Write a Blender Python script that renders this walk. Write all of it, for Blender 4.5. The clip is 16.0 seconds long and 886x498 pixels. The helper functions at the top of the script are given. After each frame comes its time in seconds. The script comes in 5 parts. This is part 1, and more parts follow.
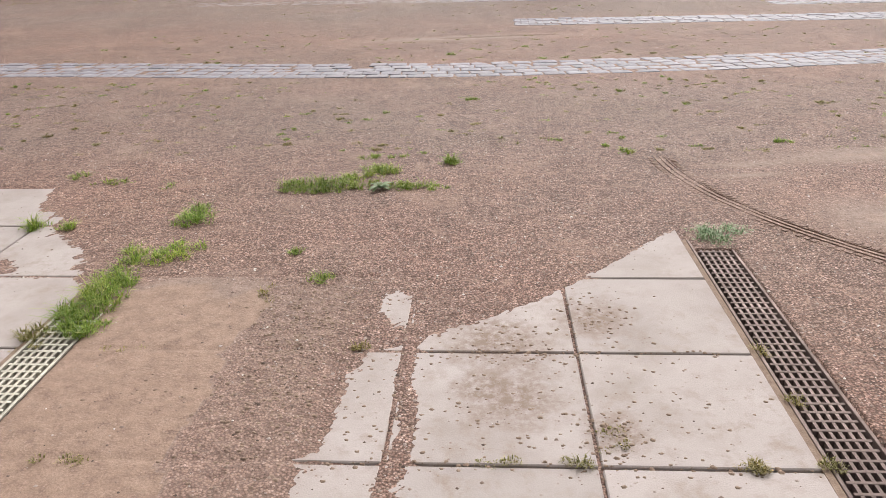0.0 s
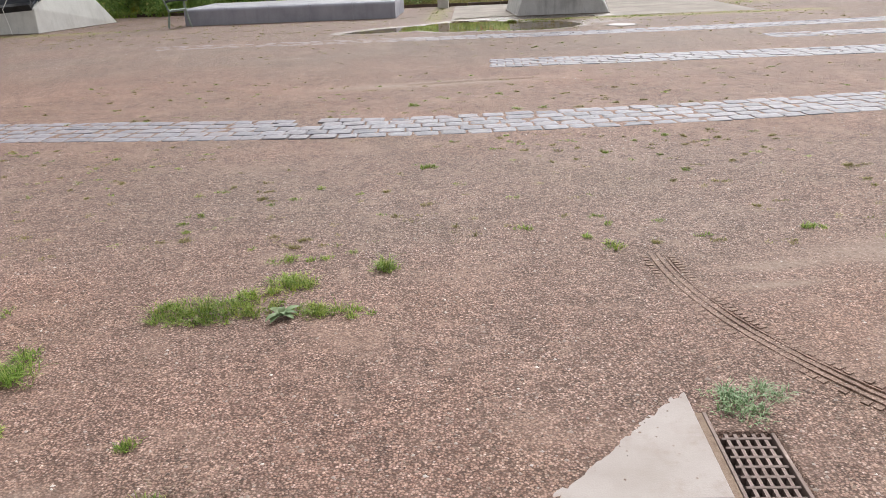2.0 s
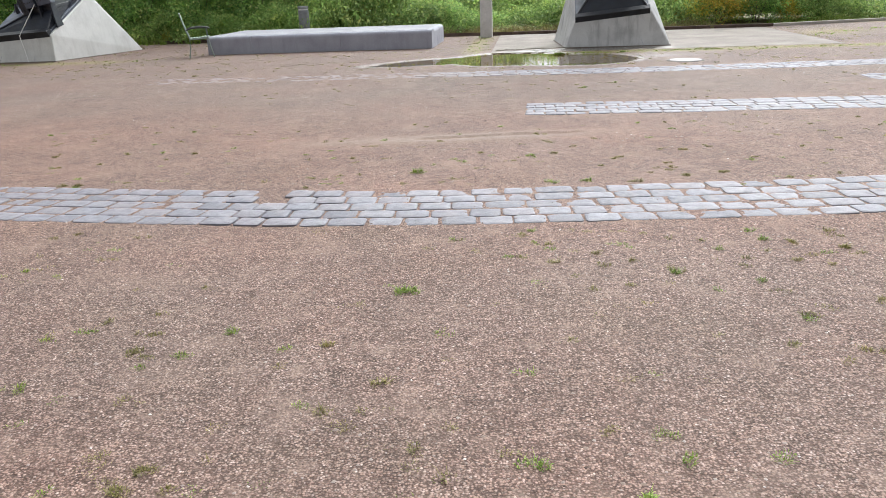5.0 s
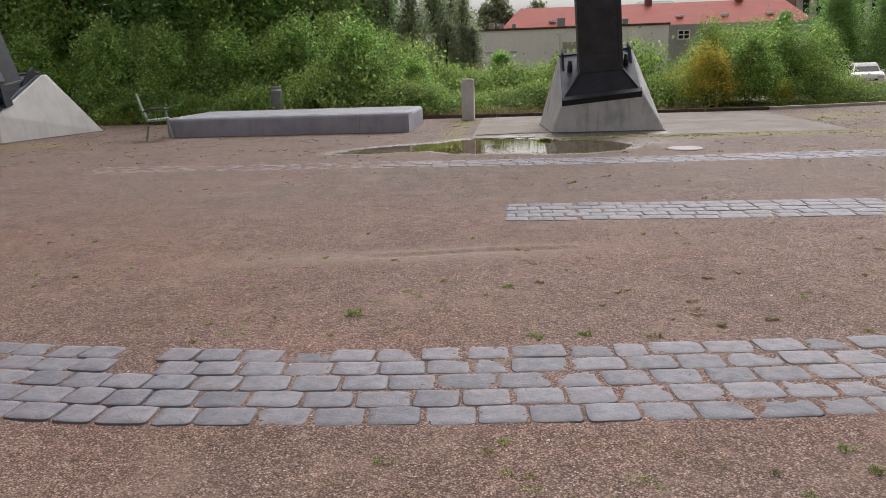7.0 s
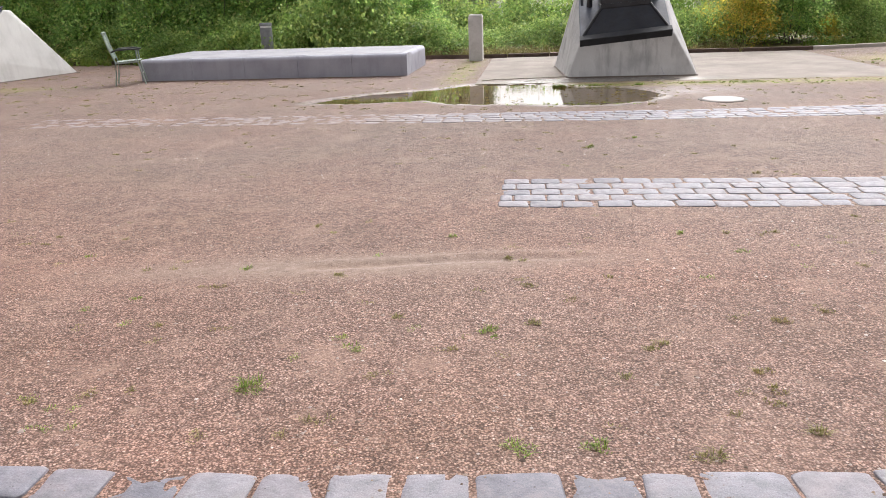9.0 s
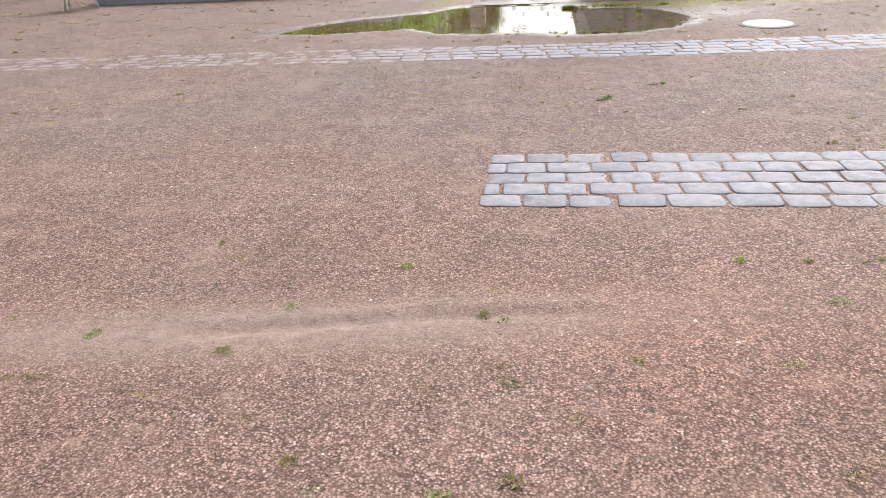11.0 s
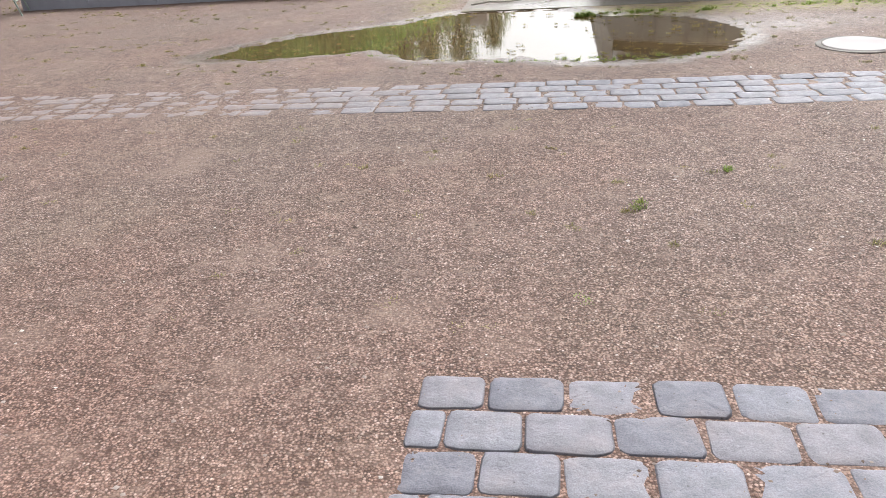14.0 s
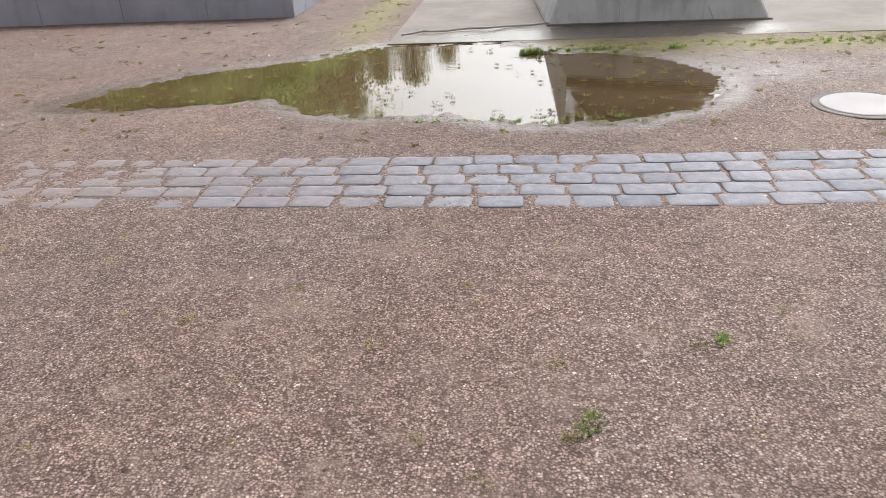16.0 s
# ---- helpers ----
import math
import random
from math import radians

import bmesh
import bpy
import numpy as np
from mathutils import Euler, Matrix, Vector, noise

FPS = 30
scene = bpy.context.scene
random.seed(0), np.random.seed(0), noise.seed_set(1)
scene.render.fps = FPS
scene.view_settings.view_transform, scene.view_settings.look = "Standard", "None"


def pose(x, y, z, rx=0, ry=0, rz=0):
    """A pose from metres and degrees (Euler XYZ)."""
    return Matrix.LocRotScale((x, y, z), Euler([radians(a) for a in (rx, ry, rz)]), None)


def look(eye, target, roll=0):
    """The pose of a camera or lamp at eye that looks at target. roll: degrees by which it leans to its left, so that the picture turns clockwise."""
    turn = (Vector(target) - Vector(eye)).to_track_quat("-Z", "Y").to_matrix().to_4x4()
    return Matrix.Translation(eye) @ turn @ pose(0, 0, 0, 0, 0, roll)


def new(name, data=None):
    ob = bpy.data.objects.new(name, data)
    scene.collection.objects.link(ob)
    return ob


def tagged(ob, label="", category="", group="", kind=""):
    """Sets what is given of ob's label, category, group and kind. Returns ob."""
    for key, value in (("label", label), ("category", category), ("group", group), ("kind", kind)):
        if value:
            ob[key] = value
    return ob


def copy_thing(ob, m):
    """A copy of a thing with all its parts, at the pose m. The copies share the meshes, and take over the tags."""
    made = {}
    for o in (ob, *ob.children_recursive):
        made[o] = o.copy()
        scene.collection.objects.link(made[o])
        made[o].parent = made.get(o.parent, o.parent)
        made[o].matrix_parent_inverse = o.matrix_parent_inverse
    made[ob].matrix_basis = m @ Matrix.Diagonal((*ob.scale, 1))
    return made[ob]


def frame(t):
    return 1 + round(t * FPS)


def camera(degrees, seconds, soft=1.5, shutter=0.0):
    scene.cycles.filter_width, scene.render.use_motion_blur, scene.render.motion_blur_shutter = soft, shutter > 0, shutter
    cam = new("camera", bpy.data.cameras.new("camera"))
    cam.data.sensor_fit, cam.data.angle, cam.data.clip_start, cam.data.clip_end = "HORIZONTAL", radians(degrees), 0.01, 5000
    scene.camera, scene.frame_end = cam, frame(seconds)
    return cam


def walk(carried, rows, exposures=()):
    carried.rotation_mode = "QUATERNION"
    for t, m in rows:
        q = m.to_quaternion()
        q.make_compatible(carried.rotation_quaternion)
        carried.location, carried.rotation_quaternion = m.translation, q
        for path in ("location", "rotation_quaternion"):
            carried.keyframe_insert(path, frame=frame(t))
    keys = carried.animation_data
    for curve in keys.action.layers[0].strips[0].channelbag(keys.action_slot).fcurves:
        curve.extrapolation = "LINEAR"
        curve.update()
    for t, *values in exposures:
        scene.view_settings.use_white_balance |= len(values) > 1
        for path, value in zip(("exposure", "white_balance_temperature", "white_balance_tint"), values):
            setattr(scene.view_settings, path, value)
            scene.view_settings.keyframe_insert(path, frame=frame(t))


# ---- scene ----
cam = camera(61.5, 16.0, soft=0.8)
PATH = [
    (0, (-0.015, 0.076, 1.411), (-0.129, 1.905, 0.61), -1.4),
    (0.5, (0.049, 0.371, 1.397), (-0.014, 2.202, 0.596), -1.5),
    (1, (0.083, 0.675, 1.39), (-0.003, 2.509, 0.596), -1.8),
    (1.5, (0.103, 1.004, 1.405), (0.007, 2.849, 0.638), -2.2),
    (2, (0.235, 1.315, 1.42), (0.133, 3.173, 0.689), -2.5),
    (2.5, (0.303, 1.62, 1.406), (0.197, 3.486, 0.695), -1.9),
    (3, (0.338, 1.928, 1.406), (0.232, 3.798, 0.706), -1.5),
    (3.5, (0.467, 2.237, 1.43), (0.357, 4.116, 0.751), -1.6),
    (3.7, (0.49, 2.365, 1.431), (0.369, 4.242, 0.751), -1.7),
    (5.8, (0.442, 3.897, 1.372), (0.166, 5.773, 0.735), -2.8),
    (6, (0.482, 4.064, 1.377), (0.211, 5.949, 0.766), -3.1),
    (6.5, (0.547, 4.477, 1.412), (0.304, 6.385, 0.863), -2.6),
    (7, (0.53, 4.918, 1.395), (0.33, 6.849, 0.915), -1.9),
    (7.5, (0.599, 5.327, 1.382), (0.382, 7.245, 0.861), -1.8),
    (8, (0.577, 5.709, 1.378), (0.326, 7.619, 0.84), -1.5),
    (8.5, (0.573, 6.082, 1.372), (0.326, 7.974, 0.771), -1.7),
    (9, (0.668, 6.517, 1.4), (0.424, 8.397, 0.762), -2.0),
    (9.2, (0.677, 6.695, 1.39), (0.434, 8.567, 0.729), -2.1),
    (11.3, (0.79, 8.312, 1.423), (0.501, 10.097, 0.57), -3.4),
    (11.5, (0.828, 8.47, 1.433), (0.524, 10.254, 0.583), -3.6),
    (12, (0.833, 8.867, 1.432), (0.509, 10.641, 0.566), -3.6),
    (12.5, (0.792, 9.263, 1.419), (0.459, 11.029, 0.543), -3.8),
    (13, (0.848, 9.683, 1.444), (0.508, 11.445, 0.561), -4.1),
    (13.5, (0.821, 10.1, 1.416), (0.489, 11.861, 0.528), -3.9),
    (14, (0.86, 10.501, 1.416), (0.537, 12.26, 0.521), -4.2),
    (14.5, (0.928, 10.899, 1.448), (0.619, 12.66, 0.551), -4.1),
    (15, (0.916, 11.301, 1.421), (0.679, 13.076, 0.53), -3.0),
    (15.5, (0.992, 11.656, 1.426), (0.768, 13.432, 0.535), -3.1),
    (16, (1.019, 12.02, 1.43), (0.792, 13.795, 0.538), -3.1),
]

EXPOSURES = [(0.0, 0.60, 6780, 13), (2.0, 0.67, 6550, 10), (3.5, 0.84, 6300, 7), (6.3, 0.86, 6250, 7), (7.0, 0.07, 6600, 13), (7.5, 0.22, 6650, 14), (8.0, 0.79, 6650, 14), (8.5, 0.79, 6640, 14), (9.0, 0.91, 6600, 13),
             (11.5, 0.94, 6400, 11), (12.5, 0.92, 6300, 8), (14.5, 0.91, 6380, 10), (16.0, 0.79, 6330, 10)]
walk(cam, [(t, look(eye, target, roll)) for t, eye, target, roll in PATH], EXPOSURES)

# ---- world and sun: bright overcast ----
world = bpy.data.worlds.new("overcast_sky")
scene.world = world
world.use_nodes = True
wn, wl = world.node_tree.nodes, world.node_tree.links
wn.clear()
sky = wn.new("ShaderNodeTexSky")
sky.sky_type = "NISHITA"
sky.sun_disc = False
sky.sun_elevation, sky.sun_rotation = radians(46), radians(14)
sky.air_density, sky.dust_density, sky.ozone_density = 1.0, 9.0, 1.0
hsv = wn.new("ShaderNodeHueSaturation")
hsv.inputs["Saturation"].default_value = 0.02
bg = wn.new("ShaderNodeBackground")
bg.inputs["Strength"].default_value = 0.15
wout = wn.new("ShaderNodeOutputWorld")
wl.new(sky.outputs[0], hsv.inputs["Color"])
wl.new(hsv.outputs[0], bg.inputs[0])
wl.new(bg.outputs[0], wout.inputs[0])

sun_data = bpy.data.lights.new("sun", "SUN")
sun_data.energy, sun_data.angle, sun_data.color = 0.45, radians(28), (1.0, 0.96, 0.9)
sun = new("sun", sun_data)
sun.matrix_world = look((3.9, 15.7, 16.75), (0, 0, 0))

# ---- materials ----
class Mat:
    """A small builder for node materials."""
    def __init__(self, name, rough=0.8, metal=0.0, spec=0.4):
        self.m = bpy.data.materials.new(name)
        self.m.use_nodes = True
        self.t = self.m.node_tree
        self.b = self.t.nodes["Principled BSDF"]
        self.b.inputs["Roughness"].default_value = rough
        self.b.inputs["Metallic"].default_value = metal
        self.b.inputs["Specular IOR Level"].default_value = spec
        self.co = self.t.nodes.new("ShaderNodeTexCoord").outputs["Object"]
        self.geo = None

    def n(self, kind, **kw):
        node = self.t.nodes.new(kind)
        for k, v in kw.items():
            node.inputs[k.replace("_", " ")].default_value = v
        return node

    def link(self, a, b):
        self.t.links.new(a, b)
        return self

    def world_space(self):
        self.co = self.t.nodes.new("ShaderNodeNewGeometry").outputs["Position"]
        return self

    def noise(self, scale, detail=4.0, rough=0.55, co=None):
        x = self.n("ShaderNodeTexNoise", Scale=scale, Detail=detail, Roughness=rough)
        self.link(co or self.co, x.inputs["Vector"])
        return x.outputs["Fac"]

    def voronoi(self, scale, feature="F1", co=None):
        x = self.n("ShaderNodeTexVoronoi", Scale=scale)
        x.feature = feature
        self.link(co or self.co, x.inputs["Vector"])
        return x

    def ramp(self, fac, stops, interp="LINEAR"):
        r = self.t.nodes.new("ShaderNodeValToRGB")
        r.color_ramp.interpolation = interp
        e = r.color_ramp.elements
        while len(e) < len(stops):
            e.new(0.5)
        for el, (p, c) in zip(e, stops):
            el.position = p
            el.color = (*c, 1) if len(c) == 3 else c
        self.link(fac, r.inputs[0])
        return r.outputs[0]

    def grey(self, fac, lo, hi, a=0.0, b=1.0):
        r = self.n("ShaderNodeMapRange", From_Min=lo, From_Max=hi, To_Min=a, To_Max=b)
        self.link(fac, r.inputs["Value"])
        return r.outputs[0]

    def mix(self, fac, a, b, mode="MIX"):
        x = self.t.nodes.new("ShaderNodeMix")
        x.data_type, x.blend_type = "RGBA", mode
        for sock, v in ((x.inputs[0], fac), (x.inputs[6], a), (x.inputs[7], b)):
            if isinstance(v, (int, float)):
                sock.default_value = v
            elif isinstance(v, tuple):
                sock.default_value = (*v, 1)
            else:
                self.link(v, sock)
        return x.outputs[2]

    def math(self, op, a, b=0.0):
        x = self.t.nodes.new("ShaderNodeMath")
        x.operation = op
        for sock, v in ((x.inputs[0], a), (x.inputs[1], b)):
            if isinstance(v, (int, float)):
                sock.default_value = v
            else:
                self.link(v, sock)
        return x.outputs[0]

    def attr(self, name):
        x = self.t.nodes.new("ShaderNodeAttribute")
        x.attribute_name = name
        return x.outputs["Fac"]

    def island(self):
        return self.t.nodes.new("ShaderNodeNewGeometry").outputs["Random Per Island"]

    def rand(self):
        return self.t.nodes.new("ShaderNodeObjectInfo").outputs["Random"]

    def bump(self, h, strength=0.4, dist=0.01):
        x = self.n("ShaderNodeBump", Strength=strength, Distance=dist)
        self.link(h, x.inputs["Height"])
        self.link(x.outputs[0], self.b.inputs["Normal"])
        return self

    def colour(self, c):
        if isinstance(c, tuple):
            self.b.inputs["Base Color"].default_value = (*c, 1)
        else:
            self.link(c, self.b.inputs["Base Color"])
        return self

    def roughness(self, f):
        self.link(f, self.b.inputs["Roughness"])
        return self


def make_gravel():
    k = Mat("gravel_and_sand", rough=0.95, spec=0.35).world_space()
    v1, v2 = k.voronoi(112), k.voronoi(44)
    sep = k.n("ShaderNodeSeparateColor")
    k.link(v1.outputs["Color"], sep.inputs[0])
    grit = k.ramp(sep.outputs[0], [(0.0, (0.11, 0.072, 0.056)), (0.25, (0.215, 0.150, 0.122)), (0.55, (0.30, 0.222, 0.184)),
                                   (0.85, (0.37, 0.295, 0.257)), (0.96, (0.45, 0.385, 0.345)), (1.0, (0.70, 0.65, 0.60))])
    coarse = k.ramp(sep.outputs[1], [(0.0, (0.05, 0.035, 0.028)), (0.25, (0.19, 0.135, 0.11)), (0.7, (0.33, 0.255, 0.215)), (0.9, (0.45, 0.385, 0.345)), (1.0, (0.85, 0.8, 0.75))])
    grit = k.mix(k.grey(k.attr("red"), 0, 1, 0.66, 0.4), grit, coarse)
    sep2 = k.n("ShaderNodeSeparateColor")
    k.link(v2.outputs["Color"], sep2.inputs[0])
    grit = k.mix(k.grey(sep2.outputs[1], 0.6, 0.95, 0.0, 0.6), grit, (0.37, 0.29, 0.245))
    grit = k.mix(k.grey(sep2.outputs[0], 0.62, 0.95, 0.0, 0.62), grit, (0.135, 0.095, 0.078))
    # gaps between the stones: earth and their shade painted dark, thicker in some places
    gap_shade = k.math("MULTIPLY", k.grey(v1.outputs["Distance"], 0.36, 0.62), k.grey(k.noise(9, 5, 0.65), 0.35, 0.65, 0.7, 1.0))
    grit = k.mix(gap_shade, grit, (0.062, 0.042, 0.033))
    gap_shade = k.math("MULTIPLY", k.grey(v2.outputs["Distance"], 0.42, 0.66), k.grey(k.noise(7, 5, 0.65), 0.4, 0.65, 0.15, 0.45))
    grit = k.mix(gap_shade, grit, (0.085, 0.058, 0.046))
    grit = k.mix(k.grey(k.noise(66, 3, 0.6), 0.58, 0.66, 0.0, 0.55), grit, (0.46, 0.39, 0.345))
    # broad drifts: reddish, grey-violet and olive dust
    red = k.grey(k.noise(0.55, 5), 0.42, 0.66)
    olive = k.grey(k.noise(0.9, 5, co=None), 0.5, 0.7)
    grit = k.mix(k.math("MULTIPLY", red, 0.35), grit, (1.16, 0.93, 0.84), "MULTIPLY")
    grit = k.mix(k.math("MULTIPLY", olive, 0.45), grit, (0.92, 0.95, 0.86), "MULTIPLY")
    lumps = k.math("MULTIPLY", k.grey(k.noise(17, 6, 0.7), 0.33, 0.68, 0.84, 1.14), k.grey(k.noise(6, 4, 0.6), 0.34, 0.66, 0.93, 1.06))
    grit = k.mix(1.0, grit, lumps, "MULTIPLY")
    patch = k.math("MULTIPLY", k.grey(k.noise(0.8, 5, 0.6), 0.32, 0.68, 0.90, 1.10), k.grey(k.noise(3.1, 5, 0.6), 0.32, 0.68, 0.93, 1.07))
    grit = k.mix(1.0, grit, patch, "MULTIPLY")
    # finer sandy fill where the grit is worn thin
    sandtone = k.ramp(k.noise(14, 6, 0.7), [(0.3, (0.205, 0.155, 0.125)), (0.5, (0.28, 0.220, 0.181)), (0.75, (0.345, 0.285, 0.241))])
    specks = k.grey(k.noise(260, 2), 0.3, 0.75, 0.72, 1.2)
    sandtone = k.mix(1.0, sandtone, specks, "MULTIPLY")
    drift = k.math("MAXIMUM", k.grey(k.noise(1.7, 6, 0.65), 0.54, 0.70, 0.0, 0.62), k.grey(k.noise(5.3, 6, 0.7), 0.56, 0.68, 0.0, 0.6))
    s = k.math("MAXIMUM", k.attr("sand"), drift)
    s = k.math("MULTIPLY", s, k.grey(k.noise(22, 4), 0.3, 0.55, 0.6, 1.0))
    base = k.mix(s, grit, sandtone)
    wet = k.attr("wet")
    base = k.mix(k.math("MULTIPLY", wet, 0.75), base, (0.52, 0.50, 0.46), "MULTIPLY")
    moss = k.math("MULTIPLY", k.attr("moss"), k.grey(k.noise(13, 6, 0.65), 0.38, 0.56))
    base = k.mix(k.math("MULTIPLY", moss, 0.9), base, (0.25, 0.25, 0.075))
    base = k.mix(k.math("MULTIPLY", k.attr("red"), k.grey(k.attr("sand"), 0.2, 0.9, 1.0, 0.15)), base, (1.14, 0.955, 0.875), "MULTIPLY")
    base = k.mix(k.grey(k.attr("sand"), 0.85, 0.97, 0.0, 0.8), base, (1.08, 1.0, 0.90), "MULTIPLY")
    base = k.mix(1.0, base, (0.828, 0.784, 0.792), "MULTIPLY")
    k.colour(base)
    k.roughness(k.grey(wet, 0, 1, 0.82, 0.3))
    h = k.math("ADD", k.math("MULTIPLY", v1.outputs["Distance"], -0.7), k.math("MULTIPLY", k.noise(26, 4, 0.6), 1.6))
    h = k.math("ADD", h, k.math("MULTIPLY", v2.outputs["Distance"], -0.7))
    k.bump(k.math("MULTIPLY", h, k.grey(s, 0, 1, 1.0, 0.22)), 0.5, 0.010)
    return k.m


def make_soil():
    k = Mat("packed_soil", rough=0.95, spec=0.2).world_space()
    c = k.ramp(k.noise(40, 6, 0.7), [(0.25, (0.131, 0.092, 0.070)), (0.5, (0.206, 0.149, 0.116)), (0.8, (0.271, 0.206, 0.162))])
    k.colour(c).bump(k.noise(160, 4), 0.5, 0.006)
    return k.m


def make_stone_bits():
    k = Mat("loose_grit", rough=0.85, spec=0.3)
    k.colour(k.ramp(k.island(), [(0.0, (0.060, 0.042, 0.034)), (0.3, (0.125, 0.088, 0.070)), (0.6, (0.205, 0.154, 0.128)),
                                 (0.9, (0.275, 0.229, 0.205)), (0.975, (0.35, 0.305, 0.28)), (1.0, (0.56, 0.53, 0.50))]))
    return k.m


def make_cobble():
    k = Mat("granite_sett", rough=0.62, spec=0.4).world_space()
    t = k.ramp(k.rand(), [(0.0, (0.130, 0.128, 0.155)), (0.3, (0.163, 0.160, 0.190)), (0.55, (0.190, 0.178, 0.202)), (0.8, (0.175, 0.175, 0.207)), (1.0, (0.208, 0.199, 0.224))])
    grain = k.grey(k.noise(220, 3), 0.3, 0.7, 0.78, 1.2)
    cloud = k.grey(k.noise(14, 5), 0.3, 0.7, 0.78, 1.16)
    c = k.mix(1.0, k.mix(1.0, t, grain, "MULTIPLY"), cloud, "MULTIPLY")
    dust = k.grey(k.noise(7, 6, 0.7), 0.48, 0.74, 0.0, 0.6)
    c = k.mix(dust, c, (0.197, 0.166, 0.166))
    pits = k.math("MULTIPLY", k.grey(k.voronoi(34).outputs["Distance"], 0.05, 0.16, 0.75, 0.0), k.grey(k.noise(5, 4), 0.48, 0.56))
    c = k.mix(pits, c, (0.048, 0.039, 0.037))
    # gravel dust creeps over the stones farther west in the far bands
    px = k.n("ShaderNodeSeparateXYZ")
    k.link(k.co, px.inputs[0])
    west = k.math("MULTIPLY", k.grey(px.outputs[0], 0.9, -1.6), k.grey(px.outputs[1], 13.5, 14.5))
    c = k.mix(k.math("MULTIPLY", west, k.grey(k.noise(9, 5, 0.65), 0.3, 0.62, 0.25, 0.95)), c, (0.197, 0.149, 0.133))
    k.colour(c)
    k.roughness(k.grey(k.noise(20, 4), 0.3, 0.7, 0.52, 0.74))
    k.bump(k.math("ADD", k.noise(60, 5), k.math("MULTIPLY", k.noise(260, 2), 0.4)), 0.5, 0.008)
    return k.m


def make_slab():
    k = Mat("pale_concrete_slab", rough=0.85, spec=0.3).world_space()
    c = k.ramp(k.noise(3.0, 6, 0.6), [(0.3, (0.275, 0.238, 0.222)), (0.5, (0.335, 0.297, 0.285)), (0.8, (0.381, 0.345, 0.336))])
    c = k.mix(1.0, c, k.grey(k.rand(), 0, 1, 0.92, 1.05), "MULTIPLY")
    c = k.mix(1.0, c, k.grey(k.noise(320, 2), 0.3, 0.7, 0.9, 1.07), "MULTIPLY")
    dirt = k.grey(k.noise(11, 7, 0.75), 0.50, 0.70, 0.0, 0.85)
    dirt = k.math("MULTIPLY", dirt, k.grey(k.noise(2.1, 4), 0.36, 0.6, 0.15, 1.0))
    c = k.mix(dirt, c, (0.219, 0.167, 0.135))
    spots = k.grey(k.voronoi(26).outputs["Distance"], 0.06, 0.14, 0.8, 0.0)
    gate = k.grey(k.noise(5, 3), 0.5, 0.58)
    c = k.mix(k.math("MULTIPLY", spots, gate), c, (0.186, 0.130, 0.102))
    # films of trodden earth round the crossing joints
    for cx, cy, size in ((0.02, 2.46, 0.24), (0.40, 2.64, 0.17), (0.06, 2.12, 0.22), (0.38, 1.93, 0.12)):
        d = k.n("ShaderNodeVectorMath")
        d.operation = "DISTANCE"
        k.link(k.co, d.inputs[0])
        d.inputs[1].default_value = (cx, cy, SLABTOP)
        reach = k.math("ADD", d.outputs["Value"], k.math("MULTIPLY", k.noise(9, 6, 0.7), size * 1.6))
        film = k.math("MULTIPLY", k.grey(reach, size * 1.9, size * 1.1), k.grey(k.noise(30, 6, 0.75), 0.36, 0.56, 0.15, 0.95))
        c = k.mix(film, c, (0.185, 0.135, 0.108))
    k.colour(c).bump(k.noise(180, 4), 0.25, 0.004)
    return k.m


def make_concrete(name, a, b, c3, streak=0.5, scale=2.0):
    k = Mat(name, rough=0.85, spec=0.3).world_space()
    c = k.ramp(k.noise(scale, 7, 0.62), [(0.3, a), (0.52, b), (0.78, c3)])
    mp = k.n("ShaderNodeMapping", Scale=(7.0, 7.0, 0.5))
    k.link(k.co, mp.inputs["Vector"])
    st = k.grey(k.noise(1.0, 5, 0.6, mp.outputs[0]), 0.5, 0.72, 0.0, streak)
    c = k.mix(st, c, tuple(x * 0.55 for x in a))
    c = k.mix(1.0, c, k.grey(k.noise(120, 3), 0.3, 0.7, 0.9, 1.08), "MULTIPLY")
    k.colour(c).bump(k.noise(70, 5), 0.3, 0.006)
    return k.m


def make_paint(name, col, rough=0.4, var=0.25, metal=0.0, bump=0.15):
    k = Mat(name, rough=rough, metal=metal, spec=0.5)
    c = k.mix(k.grey(k.noise(2.3, 6, 0.65), 0.35, 0.7), tuple(x * (1 - var) for x in col), tuple(min(1, x * (1 + var)) for x in col))
    k.colour(c)
    k.roughness(k.grey(k.noise(9, 5), 0.3, 0.7, max(0.05, rough - 0.12), min(1, rough + 0.15)))
    k.bump(k.noise(45, 4), bump, 0.004)
    return k.m


def make_leaf(name, stops, trans=0.58):
    k = Mat(name, rough=0.55, spec=0.3).world_space()
    c = k.ramp(k.island(), stops)
    c = k.mix(1.0, c, k.grey(k.noise(1.1, 5, 0.65), 0.32, 0.68, 0.72, 1.45), "MULTIPLY")
    c = k.mix(k.grey(k.noise(2.3, 4), 0.5, 0.68, 0.0, 0.55), c, (1.25, 1.0, 0.75), "MULTIPLY")
    c = k.mix(k.grey(k.rand(), 0.4, 1.0, 0.0, 0.5), c, (0.82, 0.94, 0.95), "MULTIPLY")
    k.colour(c)
    tr = k.n("ShaderNodeBsdfTranslucent")
    k.link(c, tr.inputs["Color"])
    ms = k.n("ShaderNodeMixShader", Fac=trans)
    k.link(k.b.outputs[0], ms.inputs[1])
    k.link(tr.outputs[0], ms.inputs[2])
    k.link(ms.outputs[0], k.t.nodes["Material Output"].inputs["Surface"])
    return k.m


